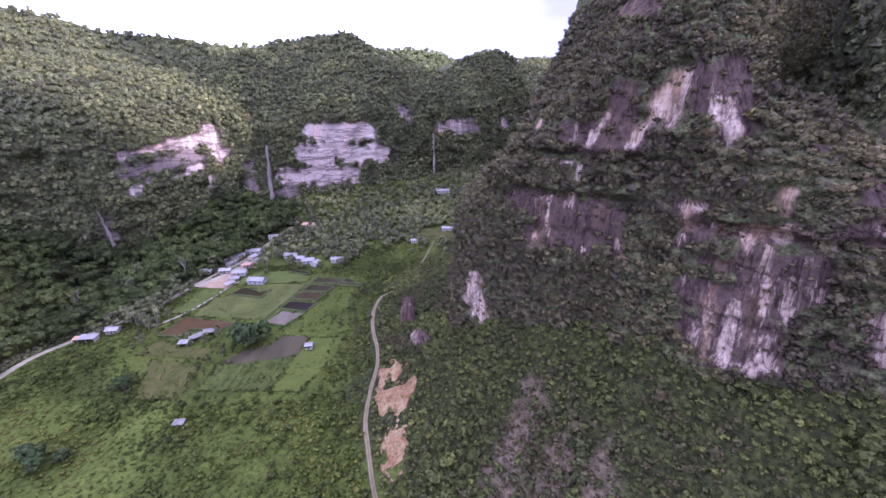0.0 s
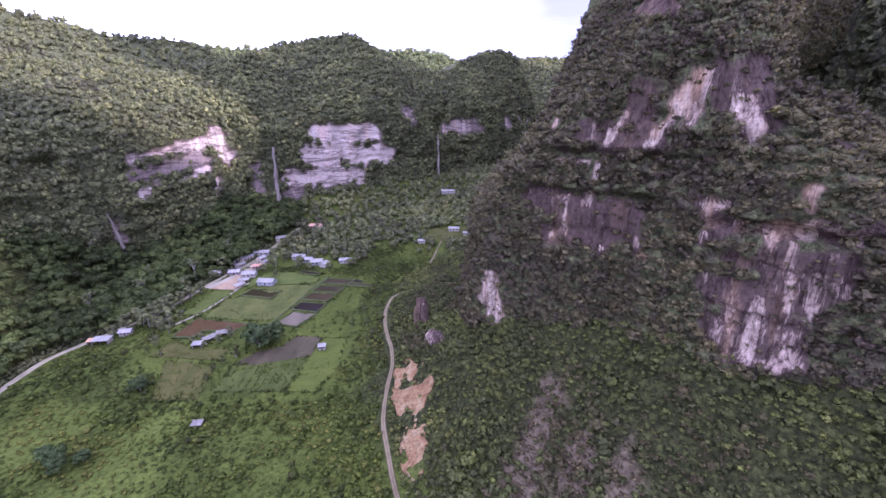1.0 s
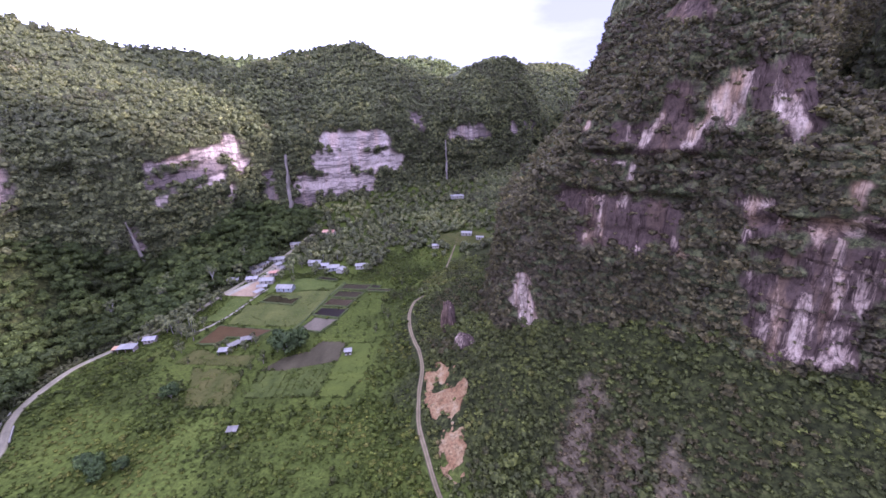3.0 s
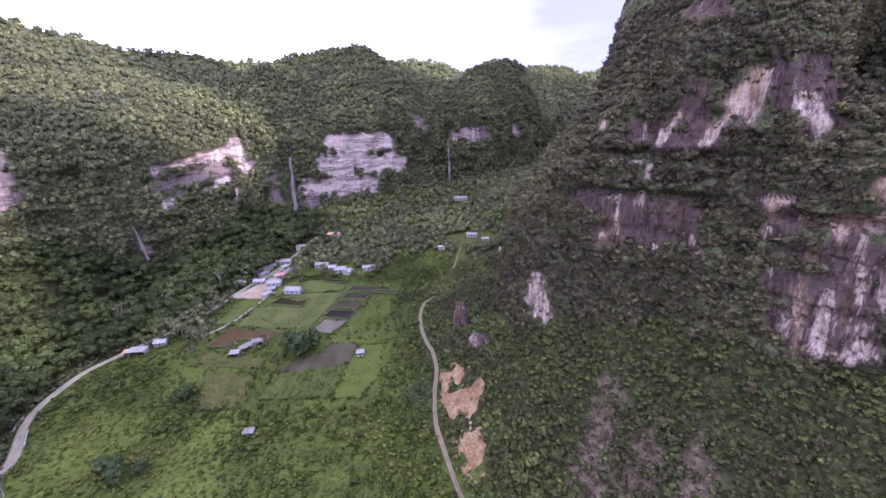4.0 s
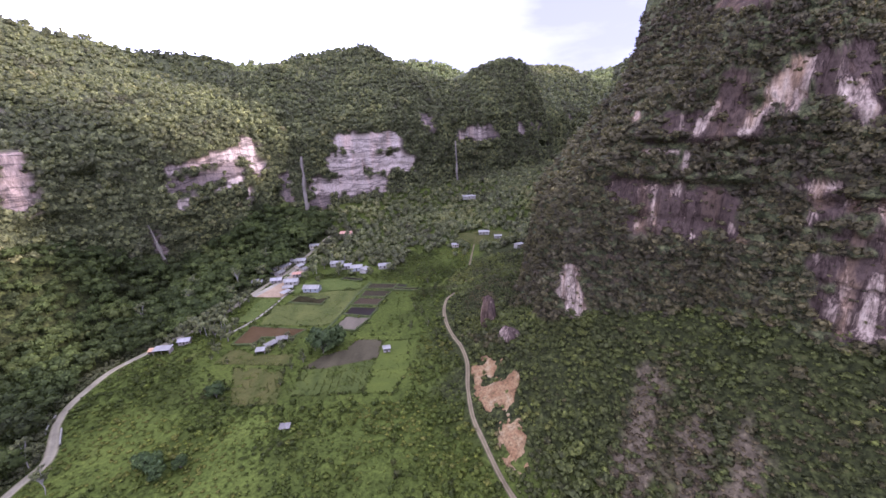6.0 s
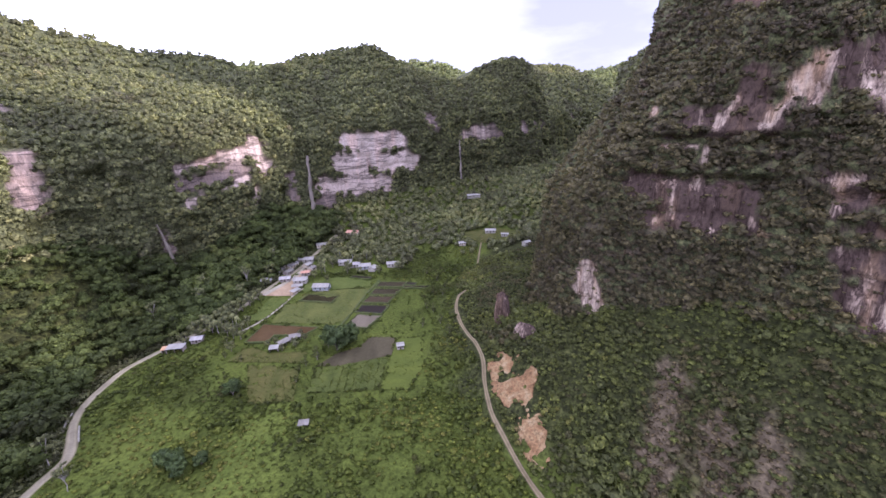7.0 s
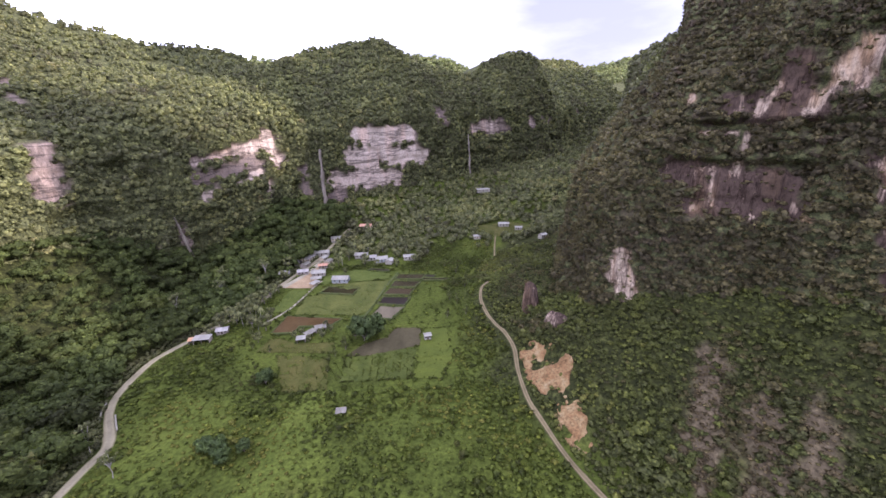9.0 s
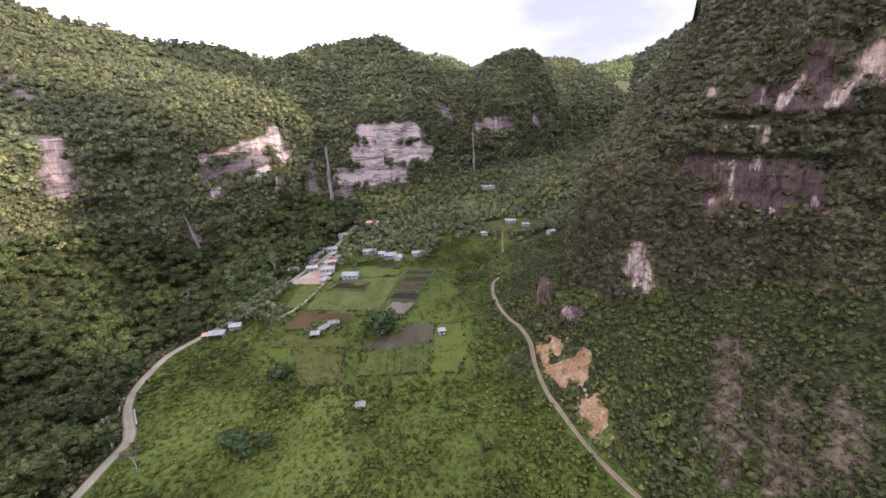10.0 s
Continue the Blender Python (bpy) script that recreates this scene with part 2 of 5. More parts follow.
def rock_colour(nodes, links, light, mid, dark, rust, bedding, bed, off, coarse, fine_, flutes):
    """Weathered limestone: pale where fresh, dark and purple where stained, with streaks that run down and beds that run across."""
    streak = noise_of(nodes, links, 4.2, 6, (1, 1, 0.07), 0.62)
    level = nodes.new("ShaderNodeMath")
    level.operation = "MULTIPLY_ADD"
    level.inputs[1].default_value, level.inputs[2].default_value = 0.66, off
    links.new(attribute(nodes, "pale"), level.inputs[0])
    high = nodes.new("ShaderNodeMath")
    high.operation = "MULTIPLY_ADD"
    high.inputs[1].default_value = -coarse
    links.new(streak, high.inputs[0])
    links.new(level.outputs[0], high.inputs[2])
    thin = noise_of(nodes, links, 0.8, 5, (1, 1, 0.07), 0.65)
    finer = nodes.new("ShaderNodeMath")
    finer.operation = "MULTIPLY_ADD"
    finer.inputs[1].default_value = -fine_
    links.new(thin, finer.inputs[0])
    links.new(high.outputs[0], finer.inputs[2])
    body = ramp(nodes, links, finer.outputs[0], [(0.0, dark), (0.14, mid), (0.46, light)])
    stain = noise_of(nodes, links, 10, 4, (1, 1, 0.16))
    stained = blend(nodes, links, 1.0, ramp(nodes, links, stain, [(0.52, (0, 0, 0)), (0.66, (0.7, 0.7, 0.7))]), attribute(nodes, "pale"), "MULTIPLY")
    body = blend(nodes, links, stained, body, rust)
    crack = ramp(nodes, links, noise_of(nodes, links, bed, 5, (0.16, 0.16, 1.2), 0.6), [(0.44, (1, 1, 1)), (0.485, (bedding, bedding, bedding)), (0.53, (1, 1, 1))])
    body = blend(nodes, links, 1.0, body, crack, "MULTIPLY")
    split = ramp(nodes, links, noise_of(nodes, links, 4.5, 4, (1, 1, 0.10), 0.6), [(0.455, (1, 1, 1)), (0.49, (0.34, 0.31, 0.31)), (0.525, (1, 1, 1))])
    body = blend(nodes, links, flutes, body, split, "MULTIPLY")
    fine = ramp(nodes, links, noise_of(nodes, links, 1.2, 7, (1, 1, 0.6), 0.78), [(0.34, (0.42, 0.41, 0.41)), (0.5, (0.95, 0.95, 0.95)), (0.68, (1.25, 1.24, 1.22))])
    return blend(nodes, links, 1.0, body, fine, "MULTIPLY")


def make_cliff(name, light, mid, dark, rust, bedding, crust, depth, bed, off, coarse, fine_, flutes):
    """Bare rock where the face is bare; elsewhere dark earth and low growth, darkened to read as shade between plants.
    """
    m, nodes, links, shader = material(name, 0.95, 0.08)
    rock = rock_colour(nodes, links, light, mid, dark, rust, bedding, bed, off, coarse, fine_, flutes)
    earth = ramp(nodes, links, noise_of(nodes, links, 1.6, 8, rough=0.8), [(at, tuple(c * depth for c in colour)) for at, colour in ((0.36, (0.016, 0.018, 0.010)), (0.47, (0.060, 0.066, 0.030)), (0.56, (0.150, 0.162, 0.068)), (0.68, (0.250, 0.245, 0.110)))])
    shade = ramp(nodes, links, noise_of(nodes, links, 5.0, 6, (1, 1, 0.3), 0.65), [(0.50, (0, 0, 0)), (0.60, (crust, crust, crust))])
    earth = blend(nodes, links, shade, earth, dark)
    links.new(blend(nodes, links, attribute(nodes, "bare"), earth, rock), shader.inputs["Base Color"])
    relief(nodes, links, shader, noise_of(nodes, links, 2.2, 8, (1, 1, 0.45), 0.65), 0.9, 0.8)
    return m


def make_leaf(name, stops, gloss=0.15, grain=0.55):
    """Foliage: hue per plant, a mottling from tuft to tuft, and leaf sprays of about the grain's size."""
    m, nodes, links, shader = material(name, 0.55, gloss)
    body = ramp(nodes, links, attribute(nodes, "kin"), stops)
    geo = nodes.new("ShaderNodeNewGeometry")
    tuft = ramp(nodes, links, geo.outputs["Random Per Island"], [(0.0, (0.66, 0.68, 0.66)), (0.6, (1, 1, 1)), (1.0, (1.45, 1.42, 1.25))])
    patch = ramp(nodes, links, noise_of(nodes, links, 34, 3), [(0.32, (0.80, 0.78, 0.74)), (0.62, (1.08, 1.1, 1.0))])
    spray = noise_of(nodes, links, grain * 2.2, 5, rough=0.72)
    leaves = ramp(nodes, links, spray, [(0.32, (0.48, 0.50, 0.48)), (0.5, (1.0, 1.0, 0.98)), (0.68, (1.5, 1.48, 1.38))])
    body = blend(nodes, links, 1.0, blend(nodes, links, 1.0, body, tuft, "MULTIPLY"), patch, "MULTIPLY")
    body = blend(nodes, links, 1.0, body, leaves, "MULTIPLY")
    links.new(body, shader.inputs["Base Color"])
    relief(nodes, links, shader, spray, grain * 1.2, 0.8)
    through_leaf = nodes.new("ShaderNodeBsdfTranslucent")
    links.new(blend(nodes, links, 1.0, body, (1.25, 1.3, 0.75), "MULTIPLY"), through_leaf.inputs["Color"])
    both = nodes.new("ShaderNodeMixShader")
    both.inputs[0].default_value = 0.34
    links.new(shader.outputs[0], both.inputs[1])
    links.new(through_leaf.outputs[0], both.inputs[2])
    links.new(both.outputs[0], nodes["Material Output"].inputs["Surface"])
    return m


def make_plain(name, a, b, size, rough=0.8, bump=0.0, spec=0.12, stretch=(1, 1, 1)):
    m, nodes, links, shader = material(name, rough, spec)
    n = noise_of(nodes, links, size, 5, stretch)
    body = ramp(nodes, links, n, [(0.32, a), (0.68, b)])
    fine = ramp(nodes, links, noise_of(nodes, links, size * 0.13, 4), [(0.3, (0.8, 0.8, 0.8)), (0.7, (1.1, 1.1, 1.1))])
    links.new(blend(nodes, links, 1.0, body, fine, "MULTIPLY"), shader.inputs["Base Color"])
    if bump:
        relief(nodes, links, shader, noise_of(nodes, links, size * 0.2, 5), bump)
    return m


CLIFF_EAST = make_cliff("cliff_east", (0.43, 0.352, 0.262), (0.240, 0.182, 0.138), (0.072, 0.051, 0.040), (0.38, 0.25, 0.135), 0.82, 0.5, 0.62, 9.0, 0.86, 1.5, 0.9, 0.85)
CLIFF_WEST = make_cliff("cliff_west", (0.55, 0.478, 0.405), (0.42, 0.345, 0.285), (0.17, 0.135, 0.115), (0.55, 0.40, 0.31), 0.32, 0.0, 0.62, 9.0, -0.04, 0.45, 0.25, 0.06)
# raised and greyed so that the colour carries some of the distant haze
HAZY_WOOD_GREENS = [(0.0, (0.098, 0.095, 0.059)), (0.3, (0.122, 0.129, 0.069)), (0.65, (0.178, 0.187, 0.090)), (0.9, (0.247, 0.242, 0.112)), (1.0, (0.247, 0.221, 0.124))]
SHRUB_GREENS = [(0.0, (0.103, 0.090, 0.045)), (0.12, (0.070, 0.074, 0.032)), (0.4, (0.088, 0.100, 0.034)), (0.75, (0.129, 0.143, 0.040)), (0.92, (0.176, 0.177, 0.052)), (1.0, (0.162, 0.132, 0.061))]
FLOOR_GREENS = [(0.0, (0.067, 0.063, 0.023)), (0.2, (0.053, 0.065, 0.015)), (0.5, (0.075, 0.096, 0.018)), (0.8, (0.109, 0.128, 0.023)), (1.0, (0.145, 0.144, 0.032))]
CRAG_GREENS = [(0.0, (0.112, 0.086, 0.065)), (0.14, (0.076, 0.063, 0.043)), (0.42, (0.104, 0.091, 0.052)), (0.72, (0.138, 0.121, 0.062)), (0.9, (0.172, 0.145, 0.073)), (1.0, (0.160, 0.117, 0.080))]
LEAF_WOOD = make_leaf("leaf_wood", HAZY_WOOD_GREENS, grain=1.1)
LEAF_SHRUB = make_leaf("leaf_shrub", SHRUB_GREENS)
LEAF_CRAG = make_leaf("leaf_crag", CRAG_GREENS)
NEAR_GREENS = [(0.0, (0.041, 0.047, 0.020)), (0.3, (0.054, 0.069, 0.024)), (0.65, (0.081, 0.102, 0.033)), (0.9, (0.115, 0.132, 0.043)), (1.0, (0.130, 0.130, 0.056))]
DRY_TWIGS = [(0.0, (0.085, 0.068, 0.043)), (0.6, (0.150, 0.118, 0.074)), (0.85, (0.190, 0.155, 0.095)), (1.0, (0.110, 0.107, 0.038))]
LEAF_NEAR = make_leaf("leaf_near", NEAR_GREENS, 0.1)
LEAF_DRY = make_leaf("dry_twigs", DRY_TWIGS, 0.05)
# lighter than the other woods: sunlight on the far hills put into the colour
SUNLIT_FAR_GREENS = [(0.0, (0.137, 0.154, 0.080)), (0.5, (0.190, 0.218, 0.104)), (1.0, (0.249, 0.262, 0.125))]
LEAF_FAR_SUNLIT = make_leaf("leaf_far_sunlit", SUNLIT_FAR_GREENS, grain=2.2)
LEAF_FLOOR = make_leaf("leaf_floor", FLOOR_GREENS)
BARK = make_plain("bark", (0.10, 0.085, 0.07), (0.26, 0.23, 0.20), 0.8, 0.9, 0.03, stretch=(1, 1, 0.2))
PALE_BARK = make_plain("pale_bark", (0.20, 0.185, 0.16), (0.33, 0.31, 0.275), 0.8, 0.9, 0.03, stretch=(1, 1, 0.2))


def make_track(name, worn, loose, edge):
    """A trodden way: two worn ruts, looser stuff between them, grass creeping in at the edges."""
    m, nodes, links, shader = material(name, 0.95, 0.2)
    wear = nodes.new("ShaderNodeMath")
    wear.operation = "MULTIPLY_ADD"
    wear.inputs[1].default_value = 0.12
    links.new(noise_of(nodes, links, 3.5, 5, rough=0.65), wear.inputs[0])
    links.new(attribute(nodes, "across"), wear.inputs[2])
    body = ramp(nodes, links, wear.outputs[0], [(0.06, loose), (0.17, loose), (0.24, worn), (0.38, worn), (0.46, edge), (0.56, edge)])
    patch = ramp(nodes, links, noise_of(nodes, links, 6, 5), [(0.3, (0.74, 0.73, 0.7)), (0.66, (1.08, 1.07, 1.05))])
    grain = ramp(nodes, links, noise_of(nodes, links, 0.7, 5), [(0.3, (0.8, 0.8, 0.8)), (0.7, (1.1, 1.1, 1.1))])
    links.new(blend(nodes, links, 1.0, blend(nodes, links, 1.0, body, patch, "MULTIPLY"), grain, "MULTIPLY"), shader.inputs["Base Color"])
    relief(nodes, links, shader, noise_of(nodes, links, 0.9, 5), 0.05)
    return m


EARTH_ROAD = make_track("earth_road", (0.167, 0.133, 0.077), (0.120, 0.102, 0.051), (0.066, 0.067, 0.026))
GREY_ROAD = make_track("grey_road", (0.231, 0.209, 0.134), (0.203, 0.186, 0.124), (0.135, 0.130, 0.066))
RED_EARTH, rn, rl, rs = material("red_earth", 0.95, 0.2)
r_body = ramp(rn, rl, noise_of(rn, rl, 5, 6, rough=0.65), [(0.30, (0.080, 0.056, 0.022)), (0.42, (0.170, 0.097, 0.041)), (0.56, (0.212, 0.144, 0.066)), (0.68, (0.246, 0.201, 0.109))])
r_fine = ramp(rn, rl, noise_of(rn, rl, 0.9, 5, rough=0.7), [(0.32, (0.42, 0.40, 0.36)), (0.5, (0.95, 0.95, 0.95)), (0.7, (1.25, 1.27, 1.3))])
rl.new(blend(rn, rl, 1.0, r_body, r_fine, "MULTIPLY"), rs.inputs["Base Color"])
relief(rn, rl, rs, noise_of(rn, rl, 1.2, 6), 0.6, 0.9)
MEADOW, mn, ml, ms = material("meadow", 0.95, 0.05)
m_body = ramp(mn, ml, noise_of(mn, ml, 26, 6), [(0.28, (0.033, 0.040, 0.009)), (0.46, (0.051, 0.067, 0.013)), (0.62, (0.068, 0.086, 0.016)), (0.8, (0.075, 0.070, 0.024))])
m_fine = ramp(mn, ml, noise_of(mn, ml, 1.5, 7, rough=0.75), [(0.32, (0.30, 0.30, 0.27)), (0.5, (0.9, 0.9, 0.86)), (0.7, (1.5, 1.48, 1.3))])
m_stone = ramp(mn, ml, noise_of(mn, ml, 1.8, 7, rough=0.7), [(0.3, (0.048, 0.039, 0.024)), (0.55, (0.104, 0.084, 0.054)), (0.75, (0.171, 0.141, 0.092))])
# dark soil, coloured darker still so gaps between the plants read as shadow
m_wild_shade = ramp(mn, ml, noise_of(mn, ml, 3.0, 7, rough=0.7), [(0.3, (0.015, 0.017, 0.008)), (0.5, (0.029, 0.033, 0.012)), (0.62, (0.049, 0.056, 0.018)), (0.75, (0.058, 0.050, 0.024))])
m_bright = ramp(mn, ml, noise_of(mn, ml, 9, 6), [(0.3, (0.070, 0.098, 0.018)), (0.7, (0.108, 0.132, 0.026))])
m_body = blend(mn, ml, attribute(mn, "fallow"), m_body, m_bright)
m_body = blend(mn, ml, attribute(mn, "wild"), m_body, m_wild_shade)
m_body = blend(mn, ml, attribute(mn, "rubble"), m_body, m_stone)
ml.new(blend(mn, ml, 1.0, m_body, m_fine, "MULTIPLY"), ms.inputs["Base Color"])
relief(mn, ml, ms, noise_of(mn, ml, 1.6, 6), 0.7, 0.9)

# ---- meshes ----
def mesh_object(name, verts, faces, mats, parent=None, smooth_shade=False, attributes=()):
    """A mesh from an array of places and an array (or list) of faces of one length."""
    me = bpy.data.meshes.new(name)
    verts, faces = np.asarray(verts, np.float32), np.asarray(faces, np.int32)
    n = faces.shape[1]
    me.vertices.add(len(verts))
    me.vertices.foreach_set("co", verts.ravel())
    me.loops.add(faces.size)
    me.loops.foreach_set("vertex_index", faces.ravel())
    me.polygons.add(len(faces))
    me.polygons.foreach_set("loop_start", np.arange(0, faces.size, n, dtype=np.int32))
    if smooth_shade:
        me.polygons.foreach_set("use_smooth", np.ones(len(faces), bool))
    for m in mats if isinstance(mats, (list, tuple)) else [mats]:
        me.materials.append(m)
    for key, values in attributes:
        me.attributes.new(key, "FLOAT", "POINT").data.foreach_set("value", np.asarray(values, np.float32))
    me.update(calc_edges=True)
    ob = new(name, me)
    ob.parent = parent
    return ob


def grid_faces(rows, cols):
    i = np.arange(rows - 1)[:, None] * cols + np.arange(cols - 1)[None, :]
    i = i.ravel()
    return np.stack([i, i + 1, i + cols + 1, i + cols], 1)


# ---- ground ----
gx = np.concatenate([[-4200, -2400, -1300, -800, -560, -430], np.arange(-360, 161, 2.5), [190, 240, 330, 480, 800, 1400, 2600, 4200]])
gy = np.concatenate([[-4200, -2200, -1000, -500, -260, -140, -80], np.arange(-40, 560, 2.5), [570, 590, 620, 660, 720, 800, 950, 1300, 2100, 4200]])
GX, GY = np.meshgrid(gx, gy)
# rubble slopes: from and to (x, y), half width
RUBBLE = [(29, 109, 16, 95, 6.0), (34, 94, 28, 78, 5.2), (17, 91, 11, 83, 3.6), (45, 88, 40, 78, 3.4), (22, 80, 14, 72, 3.0)]


def rubble(x, y):
    best = np.zeros(np.shape(x))
    for ax, ay, bx, by, wide in RUBBLE:
        u = np.clip(((x - ax) * (bx - ax) + (y - ay) * (by - ay)) / ((bx - ax) ** 2 + (by - ay) ** 2), 0, 1)
        off = np.hypot(x - ax - u * (bx - ax), y - ay - u * (by - ay))
        best = np.maximum(best, smooth(-0.3, 0.3, 1 - off / wide + 0.7 * fbm(x, y, 0, 6, 3, 151)))
    return best


def wild(x, y):
    """1 under the scrub and the woods at the sides of the valley."""
    de, dw = line_distance(x, y, EAST_LINE)[0], -line_distance(x, y, WEST_LINE)[0]
    shade = smooth(0.5, 4.0, line_distance(x, y, [(*q, 0) for q in WEST_ROAD])[0] + 1.5 * fbm(x, y, 0, 7, 2, 157)) * (y < 380)
    return np.maximum(shade, smooth(60, 40, de + 6 * fbm(x, y, 0, 14, 2, 153)), smooth(95, 70, dw + 8 * fbm(x, y, 0, 14, 2, 155)))


# brighter fallow parcels among the weeds
FALLOW = [(-116, 111, 11, 24, 3, 0.45), (-162, 112, 14, 22, -10, 0.25), (-80, 114, 18, 15, 0, 0.2)]   # middle, half width, half length, turn, strength


def fallow(x, y):
    best = np.zeros(np.shape(x))
    for cx, cy, wide, long, turn, depth in FALLOW:
        c, q = math.cos(radians(turn)), math.sin(radians(turn))
        u, v = (x - cx) * c + (y - cy) * q, (y - cy) * c - (x - cx) * q
        edge = np.maximum(np.abs(u) / wide, np.abs(v) / long) + 0.10 * fbm(x, y, 0, 9, 3, 159)
        best = np.maximum(best, depth * smooth(1.05, 0.92, edge))
    return best


ground = mesh_object("ground", np.stack([GX, GY, ground_z(GX, GY)], -1).reshape(-1, 3), grid_faces(len(gy), len(gx)), MEADOW, smooth_shade=True, attributes=[("rubble", rubble(GX, GY).ravel()), ("wild", wild(GX, GY).ravel()), ("fallow", fallow(GX, GY).ravel())])
tagged(ground, "green weedy valley floor rising to steep scree slopes", "ground", kind="structure")


# ---- valley walls ----
def valley_wall(name, stations, side, step_near, step_far, near_to, rows, material_, bare_at, label, jag=1.0, ledges=(), way=None, mounds=6.0):
    """A cliff with a rounded wooded shoulder above it, swept along its stations; side turns the set-back inwards."""
    a = resample(stations, step_near, step_far, near_to)
    d = np.gradient(a[:, :2], axis=0)
    for _ in range(6):
        d[1:-1] = (d[:-2] + 2 * d[1:-1] + d[2:]) / 4
    d /= np.linalg.norm(d, axis=1)[:, None]
    inward = np.stack([d[:, 1], -d[:, 0]], 1) * side
    if way:
        inward = np.tile(np.array(way, float), (len(a), 1))
    x0, y0, zf, zc, sc, zt, st, p = [a[:, k][:, None] for k in range(8)]
    v = np.linspace(0, 1, rows)[None, :]
    part_cliff, part_top = 0.42, 0.90
    f1, f2, f3 = np.clip(v / part_cliff, 0, 1), np.clip((v - part_cliff) / (part_top - part_cliff), 0, 1), np.clip((v - part_top) / (1 - part_top), 0, 1)
    z = (zf - 14) + (zc - zf + 14) * f1 + (zt - zc) * np.sin(f2 * np.pi / 2) - 60 * f3 ** 2
    rise = np.clip((z - zc) / (zt - zc), 0, 1)
    back = sc * np.clip((z - zf) / (zc - zf), 0, 1) ** 0.55 + (st - sc) * np.where(f2 < 1, rise ** p, 1) + 160 * f3
    x, y = x0 + inward[:, :1] * back, y0 + inward[:, 1:] * back
    # ledges, buttresses and runnels
    push = jag * (4.5 * fbm(x, y, z * 0.6, 42, 3, 11) + 2.2 * fbm(x, y, z * 0.3, 13, 3, 17) + 0.7 * fbm(x, y, z * 0.5, 4, 3, 23))
    band = (z + 3.0 * fbm(x, y, 0, 40, 2, 31)) / 13.0
    push = push + jag * 1.0 * (0.5 - (band - np.floor(band)) ** 3)
    runnel = fbm(x, y, z * 0.07, 6.5, 4, 37)
    push = push + jag * 1.5 * np.abs(runnel) + jag * 0.5 * fbm(x, y, z * 0.5, 2.2, 2, 39)
    for ax, ay, bx, by, height, depth in ledges:
        u = np.clip(((x - ax) * (bx - ax) + (y - ay) * (by - ay)) / ((bx - ax) ** 2 + (by - ay) ** 2), 0, 1)
        near = smooth(14, 7, np.hypot(x - ax - u * (bx - ax), y - ay - u * (by - ay)))
        lie = height + 1.2 * fbm(x, y, 0, 11, 2, 43)
        push = push - near * depth * np.exp(-((z - lie + 1.4) / 1.5) ** 2) + near * 0.5 * depth * np.exp(-((z - lie - 1.6) / 1.4) ** 2)
    push = push * (1 - 0.6 * f2)
    x, y = x - inward[:, :1] * push, y - inward[:, 1:] * push
    z = z + f2 * (5.0 * fbm(x, y, 0, 55, 4, 41))
    bare, pale = np.zeros_like(x), np.zeros_like(x)
    ragged = 0.55 * fbm(x, y, z * 0.6, 8, 3, 51) + 0.18 * fbm(x, y, z * 0.6, 3.0, 2, 57)
    for ax, ay, az, bx, by, bz, wide, light in bare_at:
        e = np.array([bx - ax, by - ay, bz - az], float)
        u = np.clip(((x - ax) * e[0] + (y - ay) * e[1] + (z - az) * e[2]) / (e @ e), 0, 1)
        off = np.sqrt((x - ax - u * e[0]) ** 2 + (y - ay - u * e[1]) ** 2 + (z - az - u * e[2]) ** 2)
        on = smooth(-0.10, 0.10, 0.88 - off / wide + ragged)
        soft_on = smooth(-0.42, 0.32, 0.88 - off / wide + 0.6 * ragged)
        pale = pale * (1 - soft_on) + light * soft_on
        bare = np.maximum(bare, on)
    # flutes and cracks of the bare faces
    flute = bare * jag * (1.3 * np.abs(fbm(x, y, z * 0.08, 5.0, 3, 61)) - 0.9 * smooth(0.55, 0.8, 1 - np.abs(fbm(x, y, z * 0.25, 7.0, 2, 63))))
    x, y = x - inward[:, :1] * flute, y - inward[:, 1:] * flute
    # mounds with creases between them, under the growth
    mound = (1 - bare) * np.clip((z - zf) / 12, 0, 1) * (mounds * (0.75 - 1.5 * np.abs(fbm(x, y, z * 1.3, mounds * 3.2, 2, 67))) + 0.35 * mounds * (0.6 - 1.2 * np.abs(fbm(x, y, z * 1.3, mounds * 1.3, 2, 69))))
    x, y = x - inward[:, :1] * mound, y - inward[:, 1:] * mound
    places = np.stack([x, y, z], -1)
    faces = grid_faces(len(a), rows)
    ob = mesh_object(name, places.reshape(-1, 3), faces if side > 0 else faces[:, ::-1], material_, smooth_shade=True, attributes=[("bare", bare.ravel()), ("pale", pale.ravel())])
    tagged(ob, label, "cliff", kind="structure")
    return places, bare * np.clip(0.56 + 0.6 * pale, 0, 1)


# bare rock: from and to (x, y, z), half width, paleness; dark stained faces first, pale streaks over them
EAST_DARK = [
    (41, 138, 112, 55, 126, 110, 4.6, 0.18), (53, 130, 123, 55, 127, 110, 4.5, 0.15), (36, 143, 107, 58, 124, 106, 3.6, 0.2), (74, 110, 127, 75, 103, 114, 6.2, 0.2),
    (67, 116, 128, 69, 111, 118, 3.6, 0.2), (25, 142, 86, 54, 126, 84, 6.4, 0.24), (30, 137, 76, 53, 119, 75, 5.6, 0.22), (37, 134, 80, 50, 126, 80, 8.0, 0.2), (66, 111, 92, 70, 102, 86, 4.6, 0.3),
    (99, 93, 98, 96, 84, 90, 4.4, 0.15), (89, 98, 105, 92, 98, 103, 3.6, 0.2), (56, 152, 151, 61, 130, 145, 3.6, 0.3),
]
